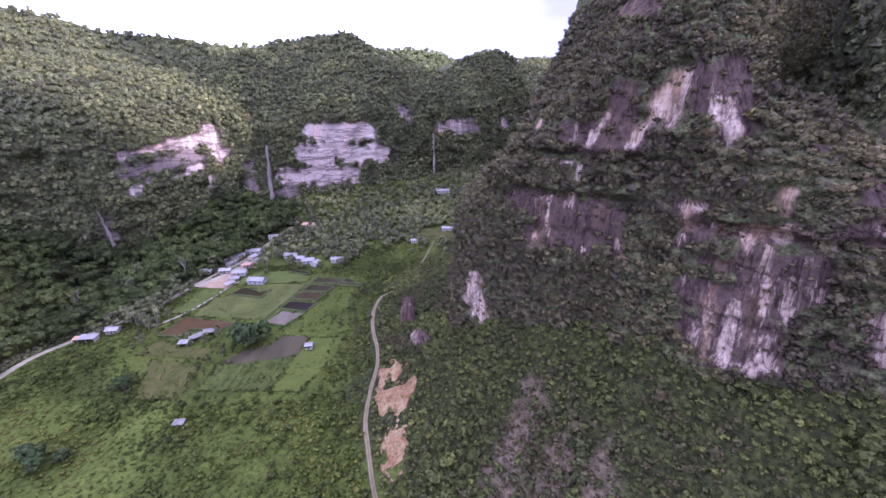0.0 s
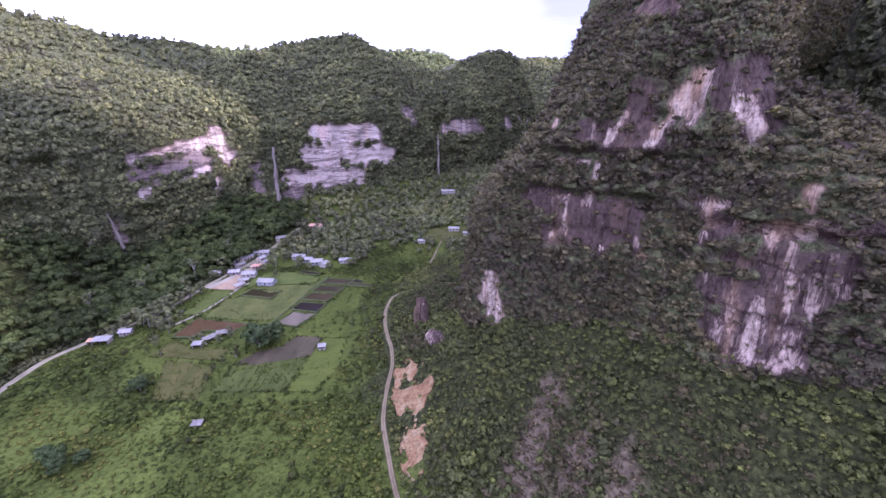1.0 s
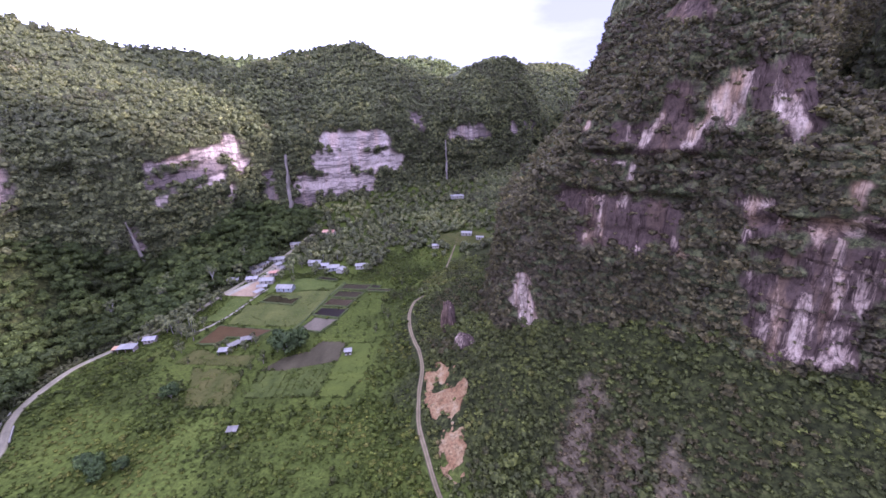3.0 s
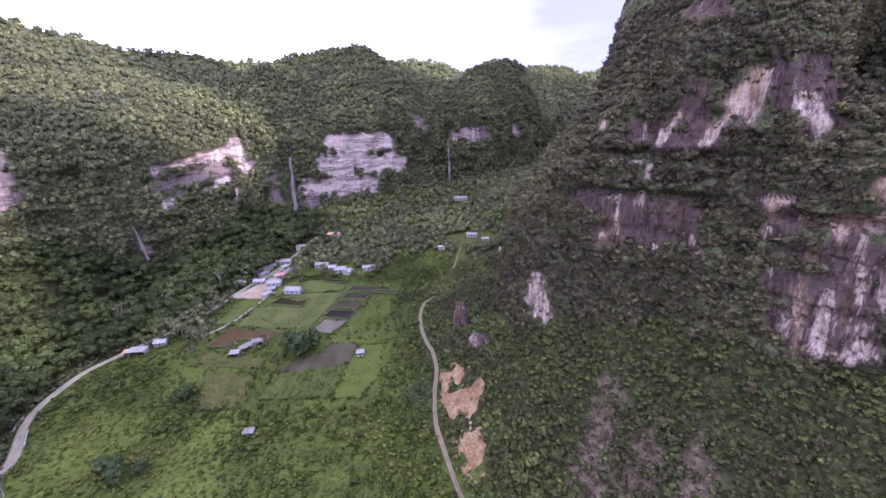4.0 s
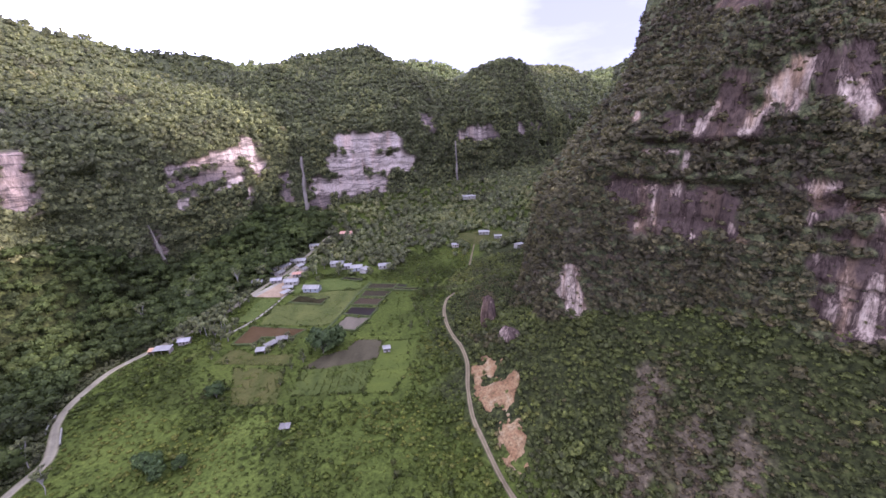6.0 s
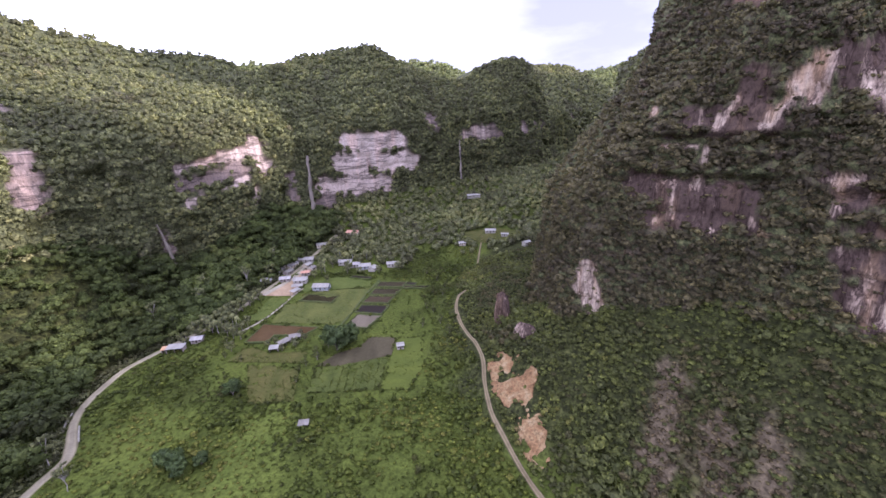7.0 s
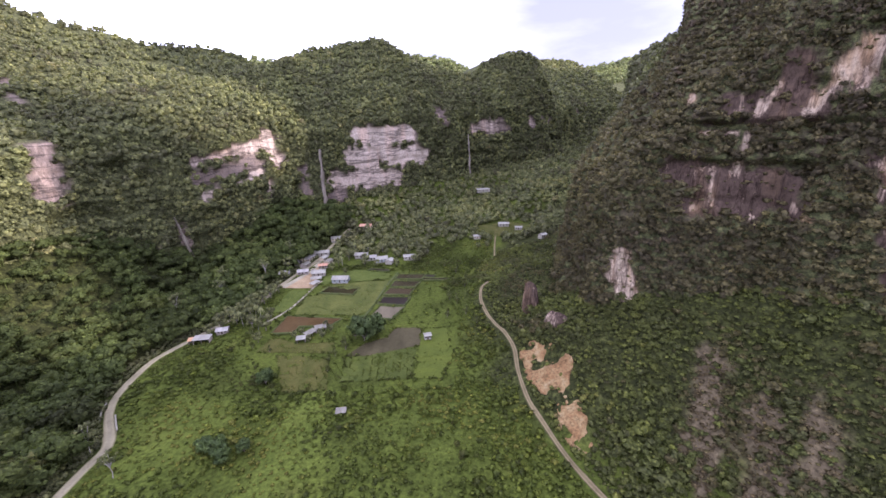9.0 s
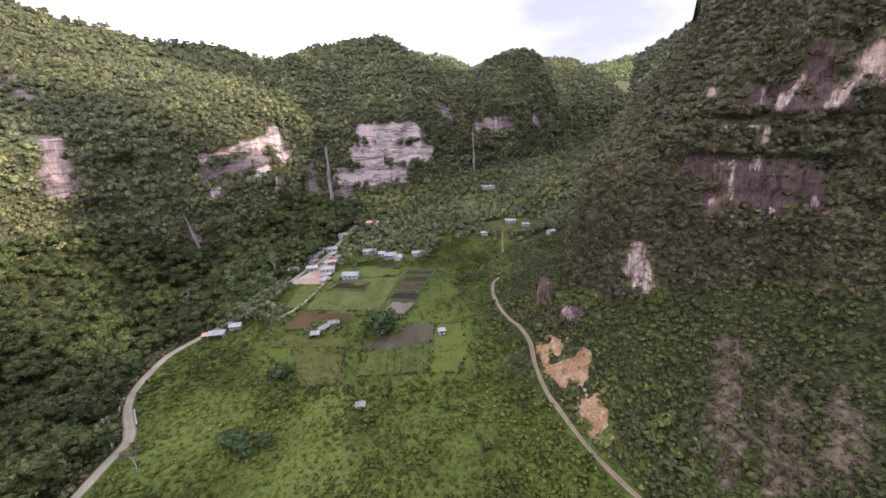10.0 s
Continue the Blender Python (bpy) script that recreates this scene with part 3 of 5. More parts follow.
EAST_BODY = [
    (73, 101, 86, 89, 86, 89, 4.4, 0.44), (72, 98, 78, 87, 86, 80, 6.0, 0.38), (71, 98, 70, 84, 88, 72, 6.0, 0.44), (72, 94, 60, 80, 87, 61, 6.2, 0.54), (73, 92, 53, 79, 87, 55, 4.0, 0.6),
    (11, 146, 54, 12, 144, 42, 4.2, 1.0), (10, 146, 43, 14, 143, 37, 4.2, 0.9), (14, 148, 58, 15, 150, 47, 3.0, 0.5), (-13, 158, 30, -11, 154, 21, 3.0, 0.3), (97, 78, 71, 99, 76, 63, 3.5, 0.7), (33, 150, 115, 33, 149, 113, 2.0, 0.9),
]
EAST_SLABS = [
    (66, 118, 126, 61, 121, 118, 3.5, 0.86), (62, 121, 119, 56, 124, 107, 2.4, 1.0), (65, 116, 121, 63, 116, 113, 2.6, 0.74), (71, 108, 118, 73, 103, 111, 2.8, 0.85),
    (52, 132, 117, 47, 132, 107, 1.4, 0.95), (48, 133, 111, 46, 132, 106, 1.4, 0.95), (34, 140, 101, 43, 135, 100, 1.7, 0.78), (45, 134, 100, 42, 132, 86, 1.9, 0.92),
    (66, 111, 91, 69, 103, 92, 1.5, 0.8), (67, 106, 89, 66, 105, 82, 1.5, 0.65), (37, 136, 90, 36, 133, 76, 1.1, 0.72), (47, 127, 82, 47, 127, 72, 1.1, 0.95), (31, 136, 77, 32, 136, 74, 1.9, 0.8), (56, 121, 77, 53, 119, 70, 1.5, 0.75), (51, 126, 80, 51, 124, 72, 0.8, 0.6),
]
EAST_PILLARS = [
    (82, 93, 97, 83, 93, 86, 2.6, 0.86), (90, 88, 95, 89, 86, 86, 2.0, 0.86), (77, 97, 87, 81, 93, 89, 1.6, 0.7), (87, 87, 88, 91, 87, 86, 1.9, 0.75),
    (77, 96, 84, 76, 97, 76, 2.2, 0.9), (80, 92, 84, 81, 90, 68, 1.4, 0.85), (76, 93, 68, 74, 91, 52, 1.6, 0.9), (71, 97, 66, 73, 92, 52, 1.6, 0.7),
    (79, 88, 60, 81, 86, 55, 3.2, 0.6), (84, 88, 77, 85, 87, 66, 1.1, 0.7), (87, 86, 76, 89, 85, 74, 2.0, 0.55),
]
EAST_LEDGES = [(34, 142, 60, 123, 104, 2.4), (72, 100, 92, 86, 88, 2.8), (28, 143, 50, 129, 91, 1.8), (66, 112, 78, 104, 110, 2.0)]
WEST_BANDS = [
    (-246, 304, 77, -224, 353, 85, 8.0, 0.2), (-248, 301, 90, -222, 362, 100, 5.6, 0.7), (-220, 371, 106, -215, 374, 86, 9.6, 0.7), (-245, 298, 63, -222, 355, 76, 4.2, 0.85),
    (-220, 359, 67, -218, 352, 45, 4.4, 0.8), (-150, 444, 106, -100, 488, 107, 13.0, 1.0), (-157, 433, 84, -79, 505, 79, 14.0, 0.95), (-174, 412, 60, -112, 476, 58, 13.0, 0.85),
    (-178, 404, 45, -166, 420, 44, 7.5, 0.45), (-197, 388, 76, -194, 387, 47, 5.5, 0.45), (-300, 236, 103, -295, 232, 75, 8.5, 0.6),
]
WEST_PATCHES = [
    (-372, 300, 146, -350, 280, 128, 10, 0.2), (-258, 280, 46, -252, 284, 22, 3.5, 0.1), (-57, 531, 134, -56, 529, 124, 11.0, 0.5), (-8, 571, 113, 25, 587, 113, 13.0, 0.7),
    (30, 592, 120, 44, 600, 108, 8, 0.55), (87, 635, 124, 90, 637, 116, 8.0, 0.65), (108, 652, 128, 112, 656, 120, 6.0, 0.6), (120, 680, 130, 124, 687, 124, 8.0, 0.7), (225, 838, 144, 228, 838, 138, 8.0, 0.8),
]
east_places, east_bare = valley_wall("wall_east", EAST, 1, 1.0, 6, 250, 190, CLIFF_EAST, EAST_DARK + EAST_BODY + EAST_SLABS + EAST_PILLARS, "purple-grey streaked limestone cliff overgrown with shrubs", ledges=EAST_LEDGES, mounds=2.6)
west_places, west_bare = valley_wall("wall_west", WEST, -1, 3.0, 5.0, 700, 120, CLIFF_WEST, WEST_BANDS + WEST_PATCHES, "pale pink limestone escarpment below dense forest")
massif_places, massif_bare = valley_wall("shade_massif_east", SHADE_MASSIF_EAST, 1, 6, 10, 280, 70, CLIFF_EAST, [], "dark wooded mountainside behind the limestone crag, with an added shade-casting crest", way=(1, 0))
ridge_places, ridge_bare = valley_wall("ridge_west", RIDGE_WEST, -1, 8, 8, 0, 40, CLIFF_WEST, [], "high wooded ridge behind the western spur")
FAR = [
    (-1500, 300, 120, 160, 40, 330, 220, 1.2), (-1000, 740, 130, 180, 40, 335, 220, 1.2), (-680, 930, 140, 190, 40, 326, 220, 1.2), (-340, 1000, 140, 190, 40, 318, 220, 1.2),
    (-60, 1000, 140, 190, 40, 322, 220, 1.2), (160, 1040, 140, 190, 40, 272, 220, 1.2), (480, 1160, 140, 190, 40, 290, 220, 1.2), (900, 1400, 140, 200, 40, 380, 260, 1.2),
]
far_places, far_bare = valley_wall("far_hills", FAR, -1, 14, 14, 0, 40, CLIFF_WEST, [], "hazy green wooded hills behind the escarpment")


# ---- roads ----
def spline(points, step=2.0):
    a = np.array(points, float)
    return resample(a, step, step, 1e9)


def ribbon(name, points, width, material_, lift, label, category="road"):
    """A way with a worn, uneven edge, laid on the ground."""
    c = spline(points)
    d = np.gradient(c, axis=0)
    d /= np.linalg.norm(d, axis=1)[:, None]
    nrm = np.stack([-d[:, 1], d[:, 0]], 1)
    across = np.array([-0.5, -0.42, -0.2, 0, 0.2, 0.42, 0.5])
    wob = 1 + 0.16 * fbm(c[:, 0], c[:, 1], 0, 9, 3, 61)
    xy = c[:, None, :] + nrm[:, None, :] * (across[None, :, None] * width * wob[:, None, None])
    z = ground_z(c[:, 0], c[:, 1])
    z = np.convolve(np.pad(z, 4, mode="edge"), np.ones(9) / 9, "valid")
    edge = np.where(np.abs(across) > 0.45, -0.5, np.where(np.abs(across) < 0.1, 0.04, 0.0))
    zz = np.maximum(z[:, None], ground_z(xy[..., 0], xy[..., 1]) - 0.0) + lift + edge[None, :]
    ob = mesh_object(name, np.concatenate([xy, zz[..., None]], -1).reshape(-1, 3), grid_faces(len(c), len(across)), material_, smooth_shade=True, attributes=[("across", np.tile(np.abs(across), len(c)))])
    return tagged(ob, label, category, kind="structure")


ribbon("road_west", WEST_ROAD, 4.2, GREY_ROAD, 0.15, "narrow pale gravel road curving along the forest edge")
ribbon("road_east", EAST_ROAD[:-4], 2.2, EARTH_ROAD, 0.15, "narrow light brown dirt track below the cliff")
ribbon("road_far", EAST_ROAD[-3:], 1.6, EARTH_ROAD, 0.15, "narrow dirt track up to a forest clearing")


# ---- fields ----
def inside(x, y, ring):
    x, y = np.asarray(x, float), np.asarray(y, float)
    hit = np.zeros(x.shape, bool)
    for (ax, ay), (bx, by) in zip(ring, ring[1:] + ring[:1]):
        cross = (ay > y) != (by > y)
        hit ^= cross & (x < (bx - ax) * (y - ay) / ((by - ay) if by != ay else 1e-9) + ax)
    return hit


def sheet(name, ring, material_, label, lift=0.22, level=False, rough=0.0, parent=None, category="field"):
    """A piece of land with its own surface, fitted to the ground or level."""
    bm = bmesh.new()
    bm.faces.new([bm.verts.new((x, y, 0)) for x, y in ring])
    bmesh.ops.triangulate(bm, faces=bm.faces[:])
    for _ in range(3 if level else 4):
        bmesh.ops.subdivide_edges(bm, edges=bm.edges[:], cuts=1, use_grid_fill=True)
    xy = np.array([v.co[:2] for v in bm.verts])
    z = ground_z(xy[:, 0], xy[:, 1])
    z = np.full(len(z), z.max() + lift) if level else z + lift + rough * fbm(xy[:, 0], xy[:, 1], 0, 3, 2, 121)
    for v, h in zip(bm.verts, z):
        v.co.z = h
    bmesh.ops.recalc_face_normals(bm, faces=bm.faces[:])
    me = bpy.data.meshes.new(name)
    bm.to_mesh(me)
    bm.free()
    if me.polygons[0].normal.z < 0:
        me.flip_normals()
    me.materials.append(material_)
    ob = new(name, me)
    ob.parent = parent
    return tagged(ob, label, category, kind="structure") if parent is None else ob, float(z.mean())


def bund(ring, z, wide, high, material_, parent):
    """Low earth banks round a flooded field, one a side."""
    for (ax, ay), (bx, by) in zip(ring, ring[1:] + ring[:1]):
        d = np.array([bx - ax, by - ay], float)
        length = np.hypot(*d)
        d /= length
        s = np.array([-d[1], d[0]])
        n = max(2, int(length / 2))
        u = np.linspace(-0.5, length + 0.5, n)
        mid = np.array([ax, ay]) + u[:, None] * d + s * (0.25 * fbm(u, ax, ay, 6, 2, 131))[:, None]
        rows = []
        for off, h in ((-wide, -0.6), (-wide * 0.55, high * 0.85), (0, high), (wide * 0.55, high * 0.85), (wide, -0.6)):
            p = mid + s * off
            rows.append(np.c_[p, z + h * (1 + 0.25 * fbm(p[:, 0], p[:, 1], 0, 3, 2, 133)) if h > 0 else np.full(n, z + h)])
        v = np.stack(rows, 1).reshape(-1, 3)
        mesh_object("bank", v, grid_faces(n, 5)[:, ::-1], material_, parent)


TILLED = make_plain("tilled_soil", (0.039, 0.034, 0.017), (0.069, 0.060, 0.031), 5, 0.95, 0.12, stretch=(1, 0.3, 1))
MUD_GREY = make_plain("dry_mud", (0.088, 0.075, 0.048), (0.129, 0.110, 0.072), 6, 0.9, 0.08, stretch=(1, 0.35, 1))
MUD_DARK = make_plain("wet_mud", (0.007, 0.004, 0.002), (0.012, 0.007, 0.004), 8, 0.3, 0.01, 0.15)
POND_OLIVE = make_plain("pond_water", (0.031, 0.023, 0.011), (0.047, 0.035, 0.017), 9, 0.16, 0.0, 0.22)
POND_GREEN = make_plain("green_pond_water", (0.020, 0.018, 0.007), (0.031, 0.026, 0.011), 9, 0.16, 0.0, 0.22)
POND_BROWN = make_plain("brown_pond_water", (0.054, 0.032, 0.013), (0.074, 0.047, 0.020), 12, 0.16, 0.0, 0.22)
CROP_DARK = make_plain("dark_crop", (0.037, 0.050, 0.009), (0.062, 0.076, 0.014), 4, 0.9, 0.2, stretch=(1, 0.3, 1))
CROP_LIGHT = make_plain("young_rice", (0.052, 0.069, 0.009), (0.072, 0.090, 0.012), 7, 0.85, 0.12, stretch=(0.5, 1, 1))
STUBBLE = make_plain("cut_field", (0.050, 0.063, 0.013), (0.083, 0.091, 0.021), 8, 0.9, 0.2, stretch=(1, 0.5, 1))
LAWN = make_plain("short_grass", (0.050, 0.069, 0.012), (0.076, 0.095, 0.019), 9, 0.9, 0.12)
DRY_GRASS = make_plain("dry_grass", (0.043, 0.050, 0.009), (0.072, 0.068, 0.017), 6, 0.9, 0.2, stretch=(1, 0.3, 1))
YARD = make_plain("yard_earth", (0.226, 0.158, 0.090), (0.304, 0.234, 0.142), 9, 0.95, 0.08)
GRAVEL = make_plain("gravel", (0.218, 0.199, 0.138), (0.289, 0.267, 0.186), 5, 0.95, 0.08)
BANK = make_plain("grassy_bank", (0.039, 0.056, 0.015), (0.076, 0.084, 0.032), 3, 0.95, 0.15)

PADDIES = [
    ([(-101, 215), (-86, 212), (-92, 197), (-105, 200)], MUD_GREY, "drained rice paddy with dry grey mud"),
    ([(-101, 228), (-83, 226), (-86, 214), (-103, 218)], MUD_DARK, "freshly flooded rice paddy with black mud"),
    ([(-98, 241), (-81, 239), (-84, 228), (-101, 231)], POND_OLIVE, "flooded rice paddy with olive brown water"),
    ([(-96, 253), (-77, 251), (-81, 241), (-98, 243)], POND_GREEN, "flooded rice paddy with dark green water"),
    ([(-94, 265), (-74, 263), (-77, 254), (-96, 256)], POND_GREEN, "flooded rice paddy with dark green water"),
    ([(-74, 264), (-67, 262), (-68, 257), (-75, 259)], MUD_DARK, "small flooded paddy with black mud"),
    ([(-76, 256), (-57, 254), (-59, 250), (-76, 252)], POND_GREEN, "narrow flooded paddy with dark green water"),
    ([(-141, 246), (-119, 242), (-121, 231), (-144, 236)], POND_GREEN, "dark green fish pond among short grass"),
    ([(-155, 206), (-121, 200), (-126, 191), (-143, 192), (-144, 185), (-156, 185)], POND_BROWN, "fish pond with muddy red-brown water"),
    ([(-116, 277), (-101, 272), (-102, 268), (-118, 272)], MUD_DARK, "small dark fish pond near the houses"),
]
PLOTS = [
    ([(-155, 181), (-148, 180), (-139, 175), (-119, 175), (-118, 165), (-157, 168)], DRY_GRASS, "brown fallow plot beside the pond", 0.3),
    ([(-89, 188), (-74, 187), (-75, 170), (-100, 162), (-111, 162), (-103, 173), (-93, 178)], TILLED, "dark ploughed soil ready for planting", 0.15),
    ([(-74, 187), (-60, 185), (-58, 160), (-64, 142), (-77, 143), (-75, 164)], CROP_LIGHT, "bright green field of young rice", 0.15),
    ([(-110, 160), (-76, 169), (-78, 143), (-109, 142)], CROP_DARK, "dark green vegetable plot in rows", 0.35),
    ([(-153, 233), (-145, 233), (-144, 247), (-118, 252), (-100, 254), (-106, 210), (-113, 203), (-151, 208)], STUBBLE, "yellowish cut rice field between the ponds", 0.2),
    ([(-168, 210), (-166, 243), (-152, 242), (-157, 212)], LAWN, "short green pasture beside the village", 0.15),
    ([(-150, 250), (-118, 254), (-100, 258), (-101, 267), (-128, 275), (-148, 266)], LAWN, "short grass round a white house", 0.15),
    ([(-145, 164), (-119, 162), (-113, 137), (-132, 136)], DRY_GRASS, "dry weedy plot with old planting rows", 0.4),
    ([(-176, 247), (-165, 274), (-158, 298), (-153, 270), (-151, 245)], YARD, "bare reddish earth of the village yard", 0.06),
    ([(-28, 345), (20, 338), (34, 362), (8, 384), (-26, 372)], DRY_GRASS, "open grassy clearing in the forest", 0.2),
]
for ring, mat_, label in PADDIES:
    ob, z = sheet("paddy", ring, mat_, label, 0.12, True)
    bund(ring, z, 0.5, 0.32, BANK, ob)
for ring, mat_, label, rough in PLOTS:
    sheet("field", ring, mat_, label, 0.22, False, rough)
ribbon("village_lane", [(-173, 247), (-168, 262), (-163, 280), (-160, 298)], 4.4, GRAVEL, 0.35, "wide pale gravel lane through the village", "road")
ribbon("footpath", [(-148, 256), (-151, 248), (-154, 229), (-158, 212), (-166, 196)], 1.3, GRAVEL, 0.42, "pale trodden footpath along a field", "path")
ribbon("field_lane", [(-110, 196), (-106, 212), (-103, 232), (-99, 252), (-95, 268)], 1.6, BANK, 0.4, "grassy lane beside the paddies", "path")


def earth_bank(ring, label):
    """A raw cut bank with gullies."""
    x0, y0 = np.min(ring, axis=0) - 2
    x1, y1 = np.max(ring, axis=0) + 2
    nx, ny = int((x1 - x0) / 0.45), int((y1 - y0) / 0.45)
    x, y = np.meshgrid(np.linspace(x0, x1, nx), np.linspace(y0, y1, ny))
    cx, cy = np.mean(ring, axis=0)
    shift = 1 + 0.13 * fbm(x, y, 0, 5, 3, 141)
    keep = inside(cx + (x - cx) * shift, cy + (y - cy) * shift, ring) & (fbm(x, y, 0, 7, 3, 143) > -0.95)
    z = ground_z(x, y) + 0.45 + 0.9 * fbm(x, y, 0, 6, 3, 145) * keep + 0.35 * fbm(x, y, 0, 1.6, 3, 147) - 1.0 * ~keep
    f = grid_faces(ny, nx)
    f = f[keep.ravel()[f].sum(1) >= 2]
    used, back = np.unique(f, return_inverse=True)
    ob = mesh_object("earth_bank", np.stack([x, y, z], -1).reshape(-1, 3)[used], back.reshape(f.shape), RED_EARTH, smooth_shade=True)
    return tagged(ob, label, "bare earth", kind="structure")


BANKS = [[(-28.5, 145), (-24, 150), (-15, 143), (-11.5, 130), (-14.5, 122), (-13, 115), (-20, 114), (-25.5, 123), (-28.5, 133)], [(-22, 115), (-14.5, 116), (-12.5, 108), (-13, 100), (-19, 97), (-21.5, 104), (-23, 110)]]
earth_bank(BANKS[0], "raw orange earth cutting beside the dirt track")
earth_bank(BANKS[1], "small bare patch of orange earth beside the track")
OPEN = [r for r, *_ in PADDIES] + [r for r, *_ in PLOTS]

# ---- vegetation ----
def ball(sub):
    bm = bmesh.new()
    bmesh.ops.create_icosphere(bm, subdivisions=sub, radius=1)
    v = np.array([q.co[:] for q in bm.verts])
    f = np.array([[q.index for q in face.verts] for face in bm.faces])
    bm.free()
    return v, f


BALLS = {1: ball(1), 2: ball(2)}


def crown_shape(seed, tufts, lobes, flat=0.8, trunk=0.0, tuft_size=0.2, inner=1, core=0.72):
    """A crown about 1 across the radius, of lobes with leaf tufts on them: places and triangles; it stands on z = 0."""
    r = np.random.default_rng(seed)
    verts, faces, norms, count = [], [], [], 0
    centres = np.concatenate([[[0, 0, 0]], r.normal(size=(lobes - 1, 3)) * [0.46, 0.46, 0.30]])
    radii = np.concatenate([[0.72], r.uniform(0.32, 0.55, lobes - 1)])
    lift = trunk + 0.62
    bv, bf = BALLS[inner]
    for c, q in zip(centres, radii):
        bump = 1 + 0.5 * (r.random(len(bv)) - 0.5)
        v = bv * bump[:, None] * q * core
        verts.append((v + c) * [1, 1, flat] + [0, 0, lift])
        norms.append(bv * 0.6 + c * 0.7 + [0, 0, 0.25])
        faces.append(bf + count)
        count += len(bv)
    pick = r.choice(lobes, tufts, p=radii ** 2 / (radii ** 2).sum())
    out = r.normal(size=(tufts, 3))
    out[:, 2] = out[:, 2] * 0.8 + 0.35
    out /= np.linalg.norm(out, axis=1)[:, None]
    at = centres[pick] + out * (radii[pick] * r.uniform(0.70, 1.16, tufts))[:, None]
    face = out + r.normal(size=(tufts, 3)) * 0.7
    face /= np.linalg.norm(face, axis=1)[:, None]
    side = np.cross(face, r.normal(size=(tufts, 3)))
    side /= np.linalg.norm(side, axis=1)[:, None]
    up = np.cross(face, side)
    size = r.uniform(0.6, 1.35, tufts)[:, None] * tuft_size
    tri = np.stack([at - side * size * r.uniform(0.7, 1.1, (tufts, 1)) - up * size * 0.5, at + side * size * r.uniform(0.7, 1.1, (tufts, 1)) - up * size * 0.5, at + up * size + side * size * r.uniform(-0.5, 0.5, (tufts, 1))], 1)
    turned = np.einsum("ij,ij->i", np.cross(tri[:, 1] - tri[:, 0], tri[:, 2] - tri[:, 0]), out) < 0
    tri[turned] = tri[turned][:, ::-1]
    soft_out = 0.55 * out + 0.5 * centres[pick] + 0.5 * face + [0, 0, 0.2]
    norms.append(np.repeat(soft_out, 3, axis=0))
    verts.append(tri.reshape(-1, 3) * [1, 1, flat] + [0, 0, lift])
    faces.append(np.arange(tufts)[:, None] * 3 + count + np.arange(3))
    count += tufts * 3
    if trunk:
        ring = np.array([[math.cos(k * 1.2566), math.sin(k * 1.2566)] for k in range(5)])
        base = np.concatenate([np.c_[ring * 0.075, np.full(5, -0.15)], np.c_[ring * 0.04, np.full(5, lift)]])
        verts.append(base)
        norms.append(np.concatenate([np.c_[ring, np.zeros(5)]] * 2))
        for k in range(5):
            a, b = k + count, (k + 1) % 5 + count
            faces.append(np.array([[a, b, b + 5], [a, b + 5, a + 5]]))
    norms = np.concatenate(norms)
    return np.concatenate(verts), np.concatenate(faces), norms / np.linalg.norm(norms, axis=1)[:, None]


def soften(ob, normals):
    """Shade leaves by the roundness of their crown."""
    ob.data.polygons.foreach_set("use_smooth", np.ones(len(ob.data.polygons), bool))
    ob.data.attributes.new("custom_normal", "FLOAT_VECTOR", "POINT").data.foreach_set("vector", np.asarray(normals, np.float32).ravel())
    ob.data.update()


def growth(name, places, sizes, kin, shapes, material_, label, category, lean=None, tall=(0.85, 1.25)):
    """One mesh of many plants that nobody could count."""
    n = len(places)
    which = rng.integers(0, len(shapes), n)
    turn, stretch = rng.uniform(0, 2 * np.pi, n), rng.uniform(*tall, n)
    vs, fs, ks, ns, count = [], [], [], [], 0
    for s, (v, f, m) in enumerate(shapes):
        i = np.nonzero(which == s)[0]
        if not len(i):
            continue
        c, q = np.cos(turn[i])[:, None], np.sin(turn[i])[:, None]
        x = (v[None, :, 0] * c - v[None, :, 1] * q) * sizes[i, None]
        y = (v[None, :, 0] * q + v[None, :, 1] * c) * sizes[i, None]
        z = v[None, :, 2] * (sizes[i] * stretch[i])[:, None]
        if lean is not None:
            x, y = x + z * lean[i, 0:1], y + z * lean[i, 1:2]
        ns.append(np.stack([m[None, :, 0] * c - m[None, :, 1] * q, m[None, :, 0] * q + m[None, :, 1] * c, np.broadcast_to(m[None, :, 2], x.shape)], -1).reshape(-1, 3))
        vs.append((np.stack([x, y, z], -1) + places[i][:, None, :]).reshape(-1, 3))
        fs.append((f[None] + (np.arange(len(i)) * len(v))[:, None, None] + count).reshape(-1, 3))
        ks.append(np.repeat(kin[i], len(v)))
        count += len(i) * len(v)
    ob = mesh_object(name, np.concatenate(vs), np.concatenate(fs), material_, attributes=[("kin", np.concatenate(ks))])
    soften(ob, np.concatenate(ns))
    return tagged(ob, label, category, kind="stuff")


def scatter_ground(x0, x1, y0, y1, step, keep):
    x, y = np.meshgrid(np.arange(x0, x1, step), np.arange(y0, y1, step))
    x, y = x.ravel() + rng.uniform(-0.5, 0.5, x.size) * step, y.ravel() + rng.uniform(-0.5, 0.5, x.size) * step
    k = rng.random(x.size) < keep(x, y)
    x, y = x[k], y[k]
    return np.stack([x, y, ground_z(x, y)], -1)


